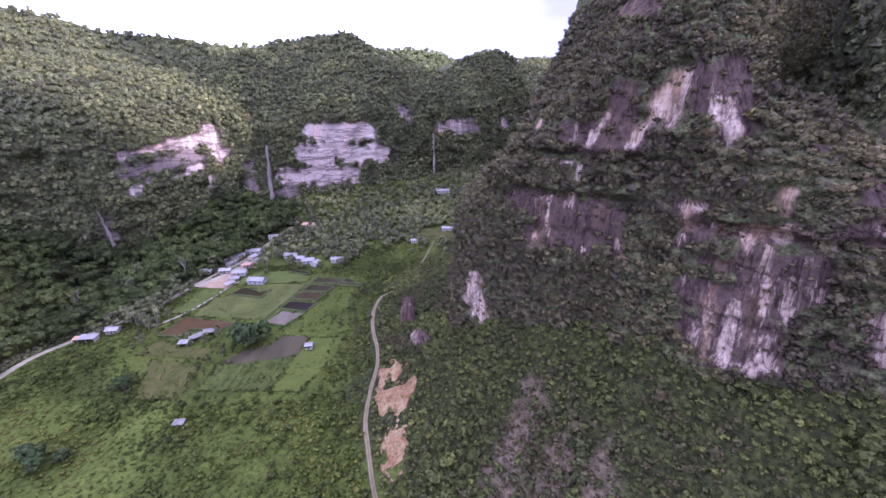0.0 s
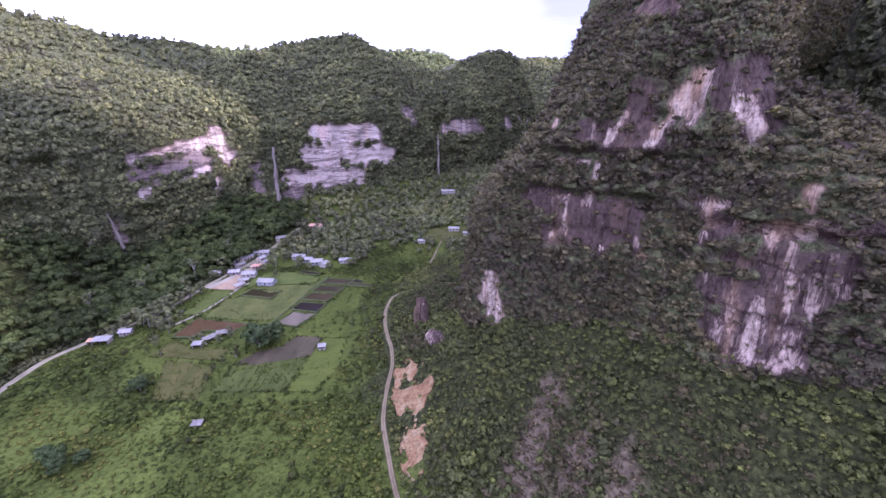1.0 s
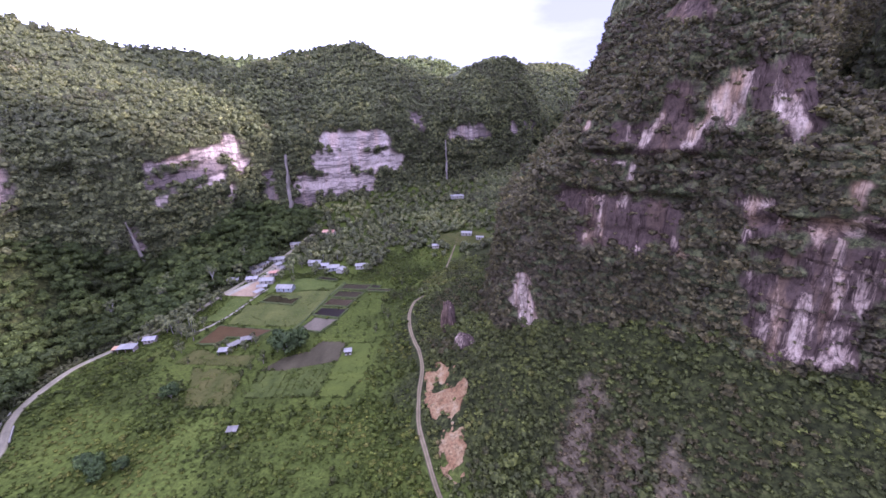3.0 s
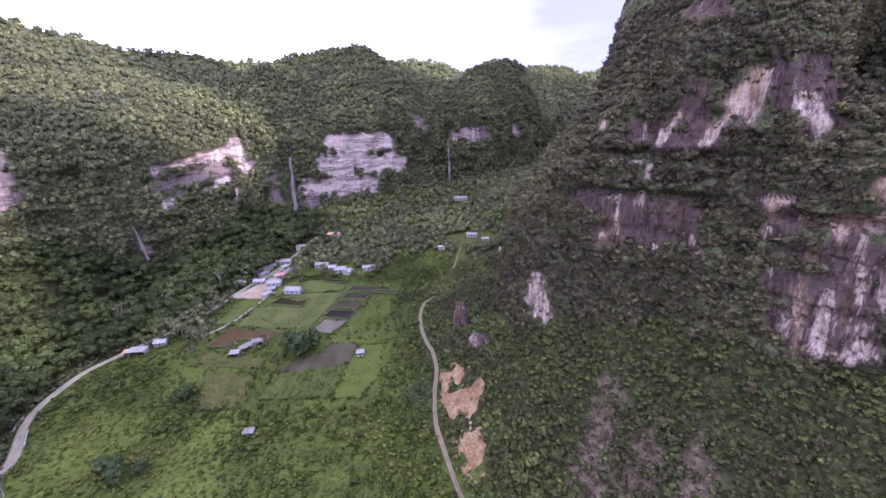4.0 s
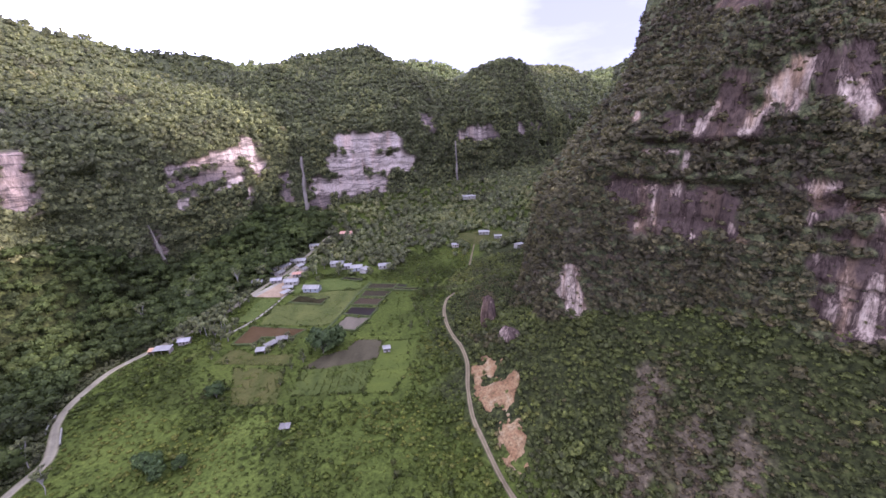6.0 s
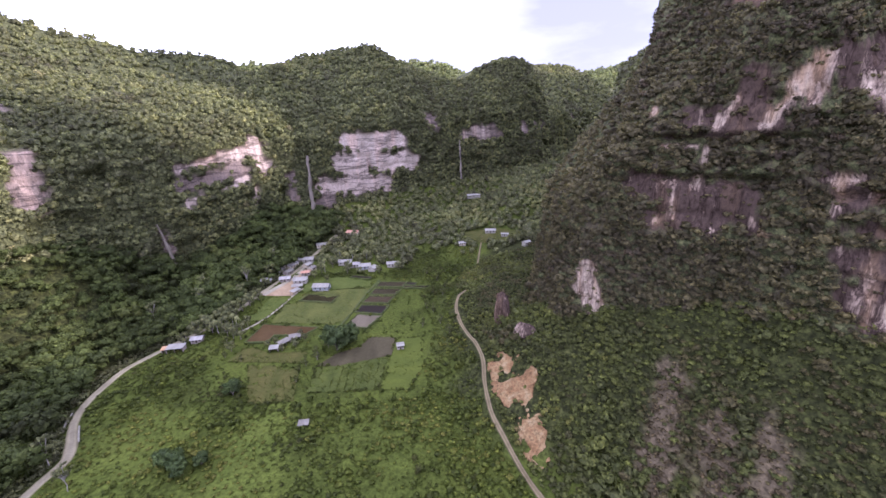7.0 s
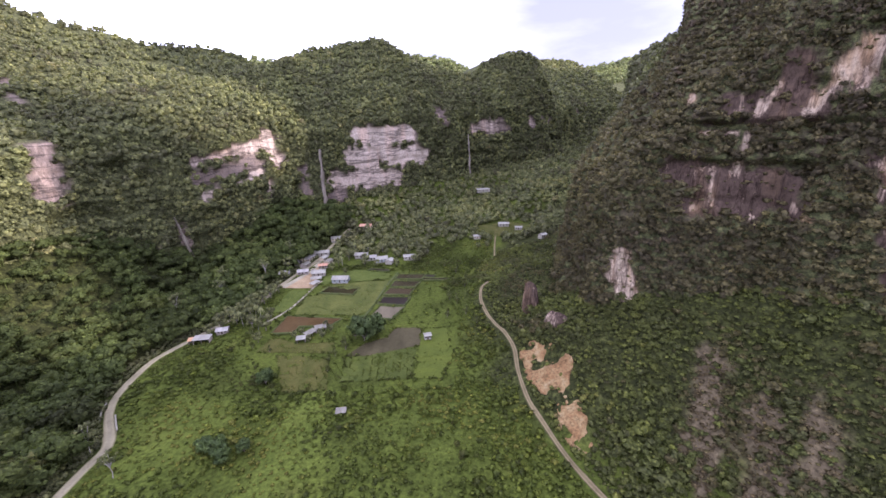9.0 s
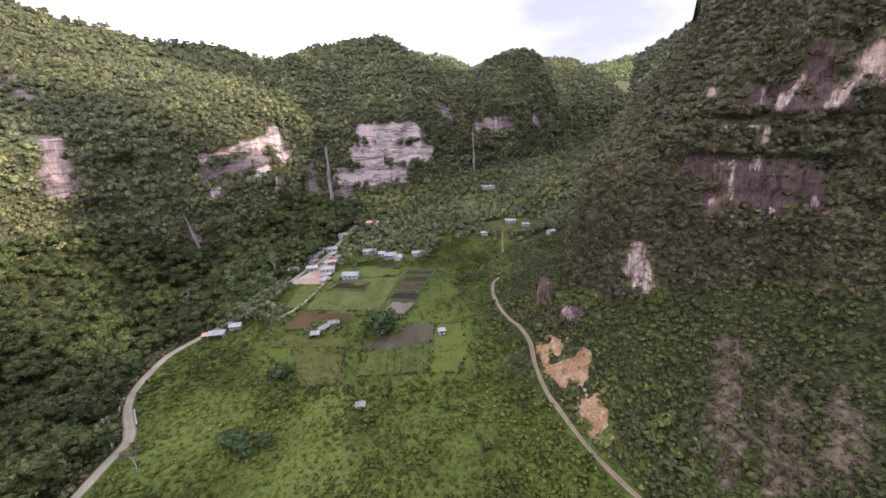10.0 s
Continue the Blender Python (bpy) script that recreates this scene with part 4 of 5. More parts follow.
def scatter_wall(places, bare, per_metre, where, bar=1.35, thick=1.0, last=0.915):
    """Places on a valley wall, evenly by area, thinned where the rock is bare; with the way out of the wall."""
    a, b, c = places[:-1, :-1], places[1:, :-1], places[:-1, 1:]
    e = places[1:, 1:]
    nrm = np.cross(b - a, c - a)
    area = np.linalg.norm(nrm, axis=-1)
    nrm = nrm / np.maximum(area, 1e-6)[..., None]
    mid = (a + e) / 2
    rock = (bare[:-1, :-1] + bare[1:, 1:]) / 2
    want = area * per_metre * np.clip(1 - bar * rock, 0, 1) * np.where(rock > 0.5, 1, thick) * where(mid[..., 0], mid[..., 1], mid[..., 2])
    want = want * (1.9 - 1.2 * np.abs(nrm[..., 2]))
    want[:, int(want.shape[1] * last):] = 0
    total = np.cumsum(want.ravel()) + rng.random()
    n = np.diff(np.floor(np.concatenate([[0], total]))).astype(int)
    i = np.repeat(np.arange(n.size), n)
    u, v = rng.random((2, len(i), 1))
    a, b, c, e = [q.reshape(-1, 3)[i] for q in (a, b, c, e)]
    return a * (1 - u) * (1 - v) + b * u * (1 - v) + c * (1 - u) * v + e * u * v, nrm.reshape(-1, 3)[i]


def kin_of(p, seed):
    """Hue of a plant: neighbours are alike, with some strays."""
    return np.clip(0.45 + 0.30 * fbm(p[:, 0], p[:, 1], p[:, 2], 30, 3, seed) + rng.normal(0, 0.14, len(p)), 0, 1)


def road_gap(x, y, line, half):
    d, _ = line_distance(x, y, [(*q, 0) for q in line])
    return np.abs(d) > half


def side_of(x, y, line):
    return line_distance(x, y, [(*q, 0) for q in line])[0]


TREES_NEAR = [crown_shape(100 + k, 270, 6, 0.7, 0.7, 0.125) for k in range(6)]
TREES_FAR = [crown_shape(200 + k, 58, 2, 0.85, 0.0, 0.25, core=0.74) for k in range(8)]
SHRUBS = [crown_shape(300 + k, 66, 2, 0.75, 0.0, 0.24, core=0.70) for k in range(9)]
SHRUBS_BIG = [crown_shape(350 + k, 64, 2, 0.8, 0.0, 0.22, core=0.66) for k in range(9)]
WEEDS = [crown_shape(400 + k, 34, 1, 0.6, 0.0, 0.25) for k in range(5)]
COPSE = [crown_shape(500 + k, 26, 1, 0.8, 0.0, 0.36) for k in range(4)]



def open_land(x, y):
    """1 over the tilled fields, ponds and yards."""
    hit = np.zeros(np.shape(x), bool)
    for ring in OPEN:
        hit |= inside(x, y, ring)
    return hit


def on_bank(x, y):
    return inside(x, y, BANKS[0]) | inside(x, y, BANKS[1])


west_of_road = lambda x, y: side_of(x, y, WEST_ROAD)


def wood_left(x, y):
    dw = -line_distance(x, y, WEST_LINE)[0]
    return ((west_of_road(x, y) > 4.2) & (dw > -4) & (y < 400) & (x > -1.3 * y - 150)).astype(float) * 0.97


p = scatter_ground(-330, -150, 30, 400, 5.3, wood_left)
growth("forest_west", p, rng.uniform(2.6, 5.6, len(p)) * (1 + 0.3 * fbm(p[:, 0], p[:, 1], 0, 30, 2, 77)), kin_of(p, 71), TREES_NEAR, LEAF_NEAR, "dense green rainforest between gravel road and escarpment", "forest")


def wood_far(x, y):
    dw = -line_distance(x, y, WEST_LINE)[0]
    de = line_distance(x, y, EAST_LINE)[0]
    head = smooth(285, 315, y + 0.25 * (x + 100) - 45 * smooth(-80, -60, x)) * (~open_land(x, y))
    return (dw > -3) * (de > -2) * ((west_of_road(x, y) < -3) | (y > 365)) * head * road_gap(x, y, EAST_ROAD, 3.5) * 0.95


p = scatter_ground(-190, 300, 270, 760, 6.8, wood_far)
growth("forest_valley_head", p, rng.uniform(2.8, 5.2, len(p)), kin_of(p, 73), TREES_FAR, LEAF_WOOD, "dark green forest filling the head of the valley", "forest")


def scrub_east(x, y):
    de = line_distance(x, y, EAST_LINE)[0]
    clear = (1 - 0.7 * rubble(x, y)) * (1 - 0.92 * on_bank(x, y))
    return ((side_of(x, y, EAST_ROAD) < -2.2) | ((y > 223) & (y < 284) & (side_of(x, y, EAST_ROAD) < 6))) * (de > -3) * clear * (x < 1.15 * y + 26) * 0.95


p = scatter_ground(-40, 130, 28, 300, 1.72, scrub_east)
growth("scrub_east", p, rng.uniform(0.6, 1.5, len(p)) ** 1.6 * np.where(rng.random(len(p)) < 0.06, 1.6, 1.0) * (1 + 0.35 * fbm(p[:, 0], p[:, 1], 0, 18, 2, 87)), np.clip(kin_of(p, 81) + 0.25 * fbm(p[:, 0], p[:, 1], 0, 12, 2, 83) - 0.34 * smooth(0, 0.5, fbm(p[:, 0], p[:, 1], 0, 20, 3, 84)) * smooth(42, 20, line_distance(p[:, 0], p[:, 1], EAST_LINE)[0]), 0, 1), SHRUBS, LEAF_SHRUB, "thick green scrub on the scree slope below the cliff", "shrubs")


FARM = [(-166, 168), (-112, 134), (-58, 137), (-54, 190), (-68, 268), (-160, 276)]


def weeds_floor(x, y):
    return (1 - 0.82 * inside(x, y, FARM)) * (west_of_road(x, y) < -2.8) * (side_of(x, y, EAST_ROAD) > 2.0) * (~open_land(x, y)) * (y < 345 - 60 * (x < -80)) * (0.72 + 0.28 * smooth(-0.35, 0.25, fbm(x, y, 0, 24, 3, 89)))


p = scatter_ground(-205, -5, 44, 345, 2.05, weeds_floor)
growth("weeds_floor", p, rng.uniform(0.5, 1.6, len(p)) * (1 + 0.4 * fbm(p[:, 0], p[:, 1], 0, 20, 2, 91)), np.clip(kin_of(p, 93) + 0.08 + 0.3 * fallow(p[:, 0], p[:, 1]) + 0.3 * fbm(p[:, 0], p[:, 1], 0, 22, 3, 94), 0, 1), WEEDS, LEAF_FLOOR, "rank green weeds and low bushes on the valley floor", "weeds", tall=(0.42, 0.85))

def low_growth(x, y):
    de = line_distance(x, y, EAST_LINE)[0]
    return (side_of(x, y, EAST_ROAD) < -1.8) * (de > -2) * (de < 75) * (1 - 0.8 * rubble(x, y)) * (1 - 0.92 * on_bank(x, y)) * (y < 200) * (x < 1.15 * y + 26)


p = scatter_ground(-36, 110, 30, 180, 2.6, low_growth)
growth("undergrowth_east", p, rng.uniform(0.7, 1.8, len(p)), kin_of(p, 85), WEEDS, LEAF_SHRUB, "low green undergrowth between the scree shrubs", "undergrowth", tall=(0.5, 1.1))

def fresh_rock(p):
    """True on and close beside the pale faces, where nothing has taken root."""
    hit = np.zeros(len(p), bool)
    for ax, ay, az, bx, by, bz, wide, light in EAST_SLABS + EAST_PILLARS:
        a, e = np.array([ax, ay, az], float), np.array([bx - ax, by - ay, bz - az], float)
        u = np.clip((p - a) @ e / (e @ e), 0, 1)
        hit |= np.linalg.norm(p - a - u[:, None] * e, axis=1) < wide + 0.5
    return hit


p, out = scatter_wall(east_places, east_bare, 0.14, lambda x, y, z: (y > 55) * (x < 1.15 * y + 12) * (z > ground_z(x, y) - 1) * (x < 140) * (y < 250) * (z < 160) * (1 - 0.45 * (y > 185)) * (1 + 0.4 * smooth(120, 140, z)), last=0.985)
keep = ~fresh_rock(p)
p, out = p[keep], out[keep]
out = out * np.where(out[:, 2:] < 0, -1, 1)
growth("crag_scrub_east", p - out * 0.5, rng.uniform(1.0, 1.85, len(p)) ** 1.6 * np.where(rng.random(len(p)) < 0.08, 1.4, 1.0) * (1 - 0.25 * smooth(120, 140, p[:, 2])), kin_of(p, 95), SHRUBS_BIG, LEAF_CRAG, "olive green shrubs clinging to the limestone cliff", "shrubs", lean=out[:, :2] * 0.4)
p, out = scatter_wall(massif_places, massif_bare, 0.03, lambda x, y, z: (y > 30) * (y < 250) * (z < 195) * (z > 88) * (x < 1.5 * y + 60))
growth("forest_massif", p - [0, 0, 0.8], rng.uniform(2.0, 4.6, len(p)), np.clip(kin_of(p, 98) - 0.25, 0, 0.6), TREES_FAR, LEAF_WOOD, "dark green trees on the mountainside behind the crag", "forest")
p, out = scatter_wall(ridge_places, ridge_bare, 0.02, lambda x, y, z: (z > 140) * (x > -560) * (x < -150))
growth("forest_ridge_west", p, rng.uniform(2.2, 4.6, len(p)), kin_of(p, 102), TREES_FAR, LEAF_WOOD, "dark rainforest on the high ridge behind the spur", "forest")
p, out = scatter_wall(east_places, east_bare, 0.035, lambda x, y, z: (y > 60) * (y < 170) * (z > ground_z(x, y)) * (z < 140), bar=0.0, thick=0.0)
growth("crag_tufts_east", p, rng.uniform(0.4, 1.3, len(p)), kin_of(p, 96), WEEDS, LEAF_CRAG, "small tufts of plants in the cracks of the cliff", "plants")
p, out = scatter_wall(east_places, east_bare, 0.015, lambda x, y, z: (y >= 250) * (y < 720) * (x < 300) * (z > ground_z(x, y) - 2))
growth("forest_east_far", p, rng.uniform(2.0, 4.2, len(p)), np.clip(kin_of(p, 97) - 0.3, 0, 1), COPSE, LEAF_WOOD, "dark forest on the far eastern valley wall", "forest")
p, out = scatter_wall(west_places, west_bare, 0.034, lambda x, y, z: (z > ground_z(x, y) - 2) * (y > 120) * (x > -1.2 * y - 90) * (y < 820) * (x > -500) * (x < 300))
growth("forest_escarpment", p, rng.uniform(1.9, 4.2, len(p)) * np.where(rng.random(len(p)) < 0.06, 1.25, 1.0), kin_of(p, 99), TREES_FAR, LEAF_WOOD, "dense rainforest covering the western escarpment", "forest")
p, out = scatter_wall(west_places, west_bare, 0.012, lambda x, y, z: (y >= 820) * (y < 1300) * (x < 560) * (x > 150))
growth("forest_escarpment_far", p, rng.uniform(3.5, 6.5, len(p)), kin_of(p, 100), COPSE, LEAF_WOOD, "green forest on the farthest part of the escarpment", "forest")
p, out = scatter_wall(far_places, far_bare, 0.0085, lambda x, y, z: (x > -900) * (x < 700) * (z > 245))
growth("forest_far_hills", p, rng.uniform(5, 9, len(p)), kin_of(p, 101), COPSE, LEAF_FAR_SUNLIT, "forest on the distant hills in green paled to look sunlit", "forest")


# plants along the field edges, and thin growth in the fields
hx, hy = [], []
for ring in OPEN:
    for (ax, ay), (bx, by) in zip(ring, ring[1:] + ring[:1]):
        n = int(np.hypot(bx - ax, by - ay) / 0.9)
        u = rng.random(n)
        k = fbm(ax + (bx - ax) * u, ay + (by - ay) * u, 0, 9, 2, 171) > -0.1
        hx.append((ax + (bx - ax) * u + rng.normal(0, 0.5, n))[k])
        hy.append((ay + (by - ay) * u + rng.normal(0, 0.5, n))[k])
hx, hy = np.concatenate(hx), np.concatenate(hy)
p = np.stack([hx, hy, ground_z(hx, hy) + 0.15], -1)
growth("field_edge_weeds", p, rng.uniform(0.3, 0.95, len(p)), kin_of(p, 103), WEEDS, LEAF_FLOOR, "weeds and low hedges along the field edges", "weeds", tall=(0.6, 1.2))


def plot_growth(x, y):
    hit = np.zeros(np.shape(x))
    for ring, mat_, *_ in PLOTS:
        if mat_ not in (YARD, TILLED):
            hit = np.maximum(hit, inside(x, y, ring) * (0.9 if mat_ in (CROP_DARK, DRY_GRASS) else 0.35))
    return hit * smooth(-0.5, 0.3, fbm(x, y, 0, 7, 3, 173))


p = scatter_ground(-170, 36, 130, 390, 1.15, plot_growth)
growth("crop_tufts", p + [0, 0, 0.15], rng.uniform(0.2, 0.55, len(p)), np.clip(kin_of(p, 105) + 0.15, 0, 1), WEEDS[:2], LEAF_FLOOR, "tufts of grass and crops in the fields", "crops", tall=(0.5, 1.0))


# old planting rows in the weedy plot and the vegetable plot
rows_at = []
for k in range(8):
    u = np.linspace(0, 1, 60) + rng.normal(0, 0.004, 60)
    rows_at.append(np.c_[-143 + 3.6 * k + (9 + 1.0 * k) * u, 163.5 - 0.2 * k - 26 * u])
for k in range(9):
    u = np.linspace(0, 1, 60) + rng.normal(0, 0.004, 60)
    rows_at.append(np.c_[-107 + 3.3 * k + 1.0 * u, 158 + 1.0 * k - 16 * u - 1.0 * k * u])
q = np.concatenate(rows_at)
q = q[fbm(q[:, 0], q[:, 1], 0, 6, 2, 177) > -0.35]
p = np.c_[q + rng.normal(0, 0.16, q.shape), ground_z(q[:, 0], q[:, 1]) + 0.2]
growth("planting_rows", p, rng.uniform(0.18, 0.42, len(p)), np.clip(kin_of(p, 108) + 0.1, 0, 0.9), WEEDS, LEAF_FLOOR, "rows of low green crops in the small plots", "crops", tall=(0.6, 1.1))


def bush_floor(x, y):
    return weeds_floor(x, y) * (y < 300) * (0.7 * smooth(0.36, 0.6, fbm(x, y, 0, 26, 3, 175)) + 0.012 + 0.5 * smooth(-48, -42, x) * (y > 150)) * 0.8


p = scatter_ground(-203, -8, 60, 300, 2.4, bush_floor)
growth("bushes_floor", p, rng.uniform(0.7, 2.0, len(p)), np.clip(kin_of(p, 107) * 0.9, 0.1, 0.8), SHRUBS, LEAF_FLOOR, "dark green bushes growing in clumps on the valley floor", "bushes")


def verge(x, y):
    w = west_of_road(x, y)
    return (w > 2.2) * (w < 9) * (x > -1.3 * y - 150) * 0.9


p = scatter_ground(-225, -150, 40, 330, 1.9, verge)
growth("roadside_undergrowth", p, rng.uniform(0.7, 1.7, len(p)), np.clip(kin_of(p, 109) * 0.8, 0.13, 0.8), SHRUBS, LEAF_WOOD, "dark undergrowth at the forest edge along the road", "undergrowth")


p = scatter_ground(0, 60, 70, 115, 1.1, lambda x, y: 0.75 * rubble(x, y))
growth("dry_brush_east", p, rng.uniform(0.4, 1.1, len(p)), rng.random(len(p)), WEEDS, LEAF_DRY, "leafless grey-brown brush on the bare scree", "brush", tall=(0.5, 1.1))

# ---- buildings ----
ZINC = make_plain("zinc_sheet", (0.172, 0.166, 0.140), (0.262, 0.253, 0.213), 2.5, 0.55, 0.0, 0.3, (1, 0.2, 1))
ZINC_DULL = make_plain("weathered_zinc", (0.197, 0.186, 0.169), (0.315, 0.300, 0.275), 2.5, 0.6, 0.0, 0.4, (1, 0.2, 1))
OLD_SHEET = make_plain("old_grey_sheet", (0.110, 0.102, 0.082), (0.190, 0.178, 0.145), 2.0, 0.7, 0.0, 0.3, (1, 0.25, 1))
RUST_SHEET = make_plain("rusty_sheet", (0.30, 0.15, 0.09), (0.46, 0.28, 0.19), 2.0, 0.75, 0.0, 0.3, (1, 0.25, 1))
ORANGE_SHEET = make_plain("orange_tarpaulin", (0.330, 0.189, 0.090), (0.408, 0.266, 0.153), 2.0, 0.7)
LIMEWASH = make_plain("white_wall", (0.258, 0.243, 0.199), (0.335, 0.316, 0.264), 2.2, 0.85)
CREAM = make_plain("cream_wall", (0.362, 0.314, 0.224), (0.446, 0.397, 0.294), 2.2, 0.85)
BLUE_WALL = make_plain("pale_blue_wall", (0.219, 0.246, 0.249), (0.287, 0.305, 0.297), 2.2, 0.85)
BOARDS = make_plain("grey_boards", (0.17, 0.145, 0.12), (0.30, 0.265, 0.23), 0.7, 0.9, 0.02, stretch=(1, 1, 0.15))
DARK_OPENING = make_plain("dark_wood", (0.045, 0.035, 0.028), (0.085, 0.068, 0.052), 0.8, 0.8)
GLASS, gn, gl, gs = material("window_glass", 0.08, 0.5)
gs.inputs["Base Color"].default_value = (0.03, 0.035, 0.04, 1)
CONCRETE = make_plain("concrete", (0.185, 0.176, 0.138), (0.260, 0.250, 0.200), 1.5, 0.9, 0.01)


def box(bm, x0, x1, y0, y1, z0, z1):
    v = [bm.verts.new((x, y, z)) for z in (z0, z1) for x, y in ((x0, y0), (x1, y0), (x1, y1), (x0, y1))]
    for f in ((3, 2, 1, 0), (4, 5, 6, 7), (0, 1, 5, 4), (1, 2, 6, 5), (2, 3, 7, 6), (3, 0, 4, 7)):
        bm.faces.new([v[k] for k in f])


def part(name, bm, material_, parent, label=""):
    me = bpy.data.meshes.new(name)
    bm.to_mesh(me)
    bm.free()
    me.materials.append(material_)
    ob = new(name, me)
    ob.parent = parent
    if label:
        ob["label"] = label
    return ob


def boxes(name, material_, parent, *sizes, label=""):
    bm = bmesh.new()
    for s in sizes:
        box(bm, *s)
    return part(name, bm, material_, parent, label)


def roof_slope(name, half, run, length, z_eave, z_ridge, side, material_, parent, thick=0.07):
    """One pitch of a sheet roof, with its standing ribs."""
    bm = bmesh.new()
    n = max(4, int(length / 0.9))
    y0, y1 = (half + run) * side, 0.0
    zr, ze = z_ridge, z_eave - run * (z_ridge - z_eave) / half
    xs = np.linspace(-length / 2, length / 2, n * 2 + 1)
    top, low = [], []
    for k, x in enumerate(xs):
        h = 0.05 if k % 2 else 0.0
        top.append((bm.verts.new((x, y0, ze + thick + h)), bm.verts.new((x, y1, zr + thick + h))))
        low.append((bm.verts.new((x, y0, ze)), bm.verts.new((x, y1, zr))))
    for k in range(len(xs) - 1):
        bm.faces.new((top[k][0], top[k + 1][0], top[k + 1][1], top[k][1]))
        bm.faces.new((low[k][1], low[k + 1][1], low[k + 1][0], low[k][0]))
        bm.faces.new((low[k][0], low[k + 1][0], top[k + 1][0], top[k][0]))
        bm.faces.new((low[k][1], top[k][1], top[k + 1][1], low[k + 1][1]))
    bm.faces.new((low[0][0], top[0][0], top[0][1], low[0][1]))
    bm.faces.new((low[-1][1], top[-1][1], top[-1][0], low[-1][0]))
    bmesh.ops.recalc_face_normals(bm, faces=bm.faces[:])
    return part(name, bm, material_, parent)


def window(x, y, z, wide, high, face, parent):
    """A framed window set on the wall whose outside looks along face (0 front, 1 back)."""
    s = -1 if face == 0 else 1
    frame_ = boxes("window", BOARDS, parent, (x - wide / 2 - 0.08, x + wide / 2 + 0.08, y - 0.05, y + 0.05, z - 0.08, z), (x - wide / 2 - 0.08, x + wide / 2 + 0.08, y - 0.05, y + 0.05, z + high, z + high + 0.08),
                   (x - wide / 2 - 0.08, x - wide / 2, y - 0.05, y + 0.05, z, z + high), (x + wide / 2, x + wide / 2 + 0.08, y - 0.05, y + 0.05, z, z + high), (x - 0.03, x + 0.03, y - 0.04, y + 0.04, z, z + high))
    boxes("pane", GLASS, frame_, (x - wide / 2, x + wide / 2, y - 0.02, y + 0.02, z, z + high))


def house(name, x, y, turn, length, width, wall_h, pitch, roof_m, wall_m, label, category="house", lift=0.0):
    """A small gabled village house: walls with gables, two roof pitches, door and windows."""
    base = new(name)
    z = float(np.max(ground_z(x + np.array([-1, 1, 0, 0]) * length * 0.4, y + np.array([0, 0, -1, 1]) * width * 0.4))) - 0.05 + lift
    l, w = length / 2, width / 2
    zr = wall_h + w * pitch
    boxes("plinth", CONCRETE, base, (-l - 0.15, l + 0.15, -w - 0.15, w + 0.15, -1.2, 0.3))
    bm = bmesh.new()
    ring = [(-w, 0.3), (w, 0.3), (w, wall_h), (0, zr), (-w, wall_h)]
    a = [bm.verts.new((-l, q, h)) for q, h in ring]
    b = [bm.verts.new((l, q, h)) for q, h in ring]
    bm.faces.new(a[::-1])
    bm.faces.new(b)
    for k in range(5):
        bm.faces.new((a[k], a[(k + 1) % 5], b[(k + 1) % 5], b[k]))
    bmesh.ops.recalc_face_normals(bm, faces=bm.faces[:])
    part("wall", bm, wall_m, base)
    for side in (-1, 1):
        roof_slope("roof", w, 0.7, length + 1.0, wall_h, zr, side, roof_m, base)
    boxes("ridge_cap", roof_m, base, (-l - 0.5, l + 0.5, -0.22, 0.22, zr + 0.06, zr + 0.16))
    boxes("door", DARK_OPENING, base, (-0.45, 0.45, -w - 0.04, -w + 0.04, 0.3, 2.3))
    for q in (-0.62, 0.62):
        window(q * l, -w, 1.2, 0.9, 1.0, 0, base)
        window(q * l, w, 1.2, 0.9, 1.0, 1, base)
    base.matrix_world = pose(x, y, z, 0, 0, turn)
    return tagged(base, label, category)


def shed(name, x, y, turn, length, width, wall_h, roof_m, label, walls=None, category="shed"):
    """An open-sided shed: posts, a lean-to roof on rafters, and a low back wall where it has one."""
    base = new(name)
    z = float(np.max(ground_z(x + np.array([-1, 1, 0, 0]) * length * 0.4, y + np.array([0, 0, -1, 1]) * width * 0.4)))
    l, w = length / 2, width / 2
    for px in np.linspace(-l + 0.15, l - 0.15, max(2, int(length / 3) + 1)):
        for py in (-w + 0.1, w - 0.1):
            boxes("post", BOARDS, base, (px - 0.07, px + 0.07, py - 0.07, py + 0.07, -0.8, wall_h + (0.1 if py < 0 else 0.5)))
    bm = bmesh.new()
    n = max(4, int(length / 0.9))
    for k in range(n):
        x0, x1 = -l - 0.4 + k * (length + 0.8) / n, -l - 0.4 + (k + 1) * (length + 0.8) / n - 0.03
        v = [bm.verts.new(q) for q in ((x0, -w - 0.4, wall_h), (x1, -w - 0.4, wall_h), (x1, w + 0.4, wall_h + 0.6), (x0, w + 0.4, wall_h + 0.6))]
        u = [bm.verts.new((q.co.x, q.co.y, q.co.z + 0.06)) for q in v]
        bm.faces.new(v[::-1])
        bm.faces.new(u)
        for i in range(4):
            bm.faces.new((v[i], v[(i + 1) % 4], u[(i + 1) % 4], u[i]))
    part("roof", bm, roof_m, base)
    if walls:
        boxes("back_wall", walls, base, (-l, l, w - 0.08, w, -0.5, wall_h + 0.45))
        boxes("side_wall", walls, base, (-l, -l + 0.08, -w, w - 0.08, -0.5, wall_h))
        boxes("side_wall", walls, base, (l - 0.08, l, -w, w - 0.08, -0.5, wall_h))
    base.matrix_world = pose(x, y, z, 0, 0, turn)
    return tagged(base, label, category)


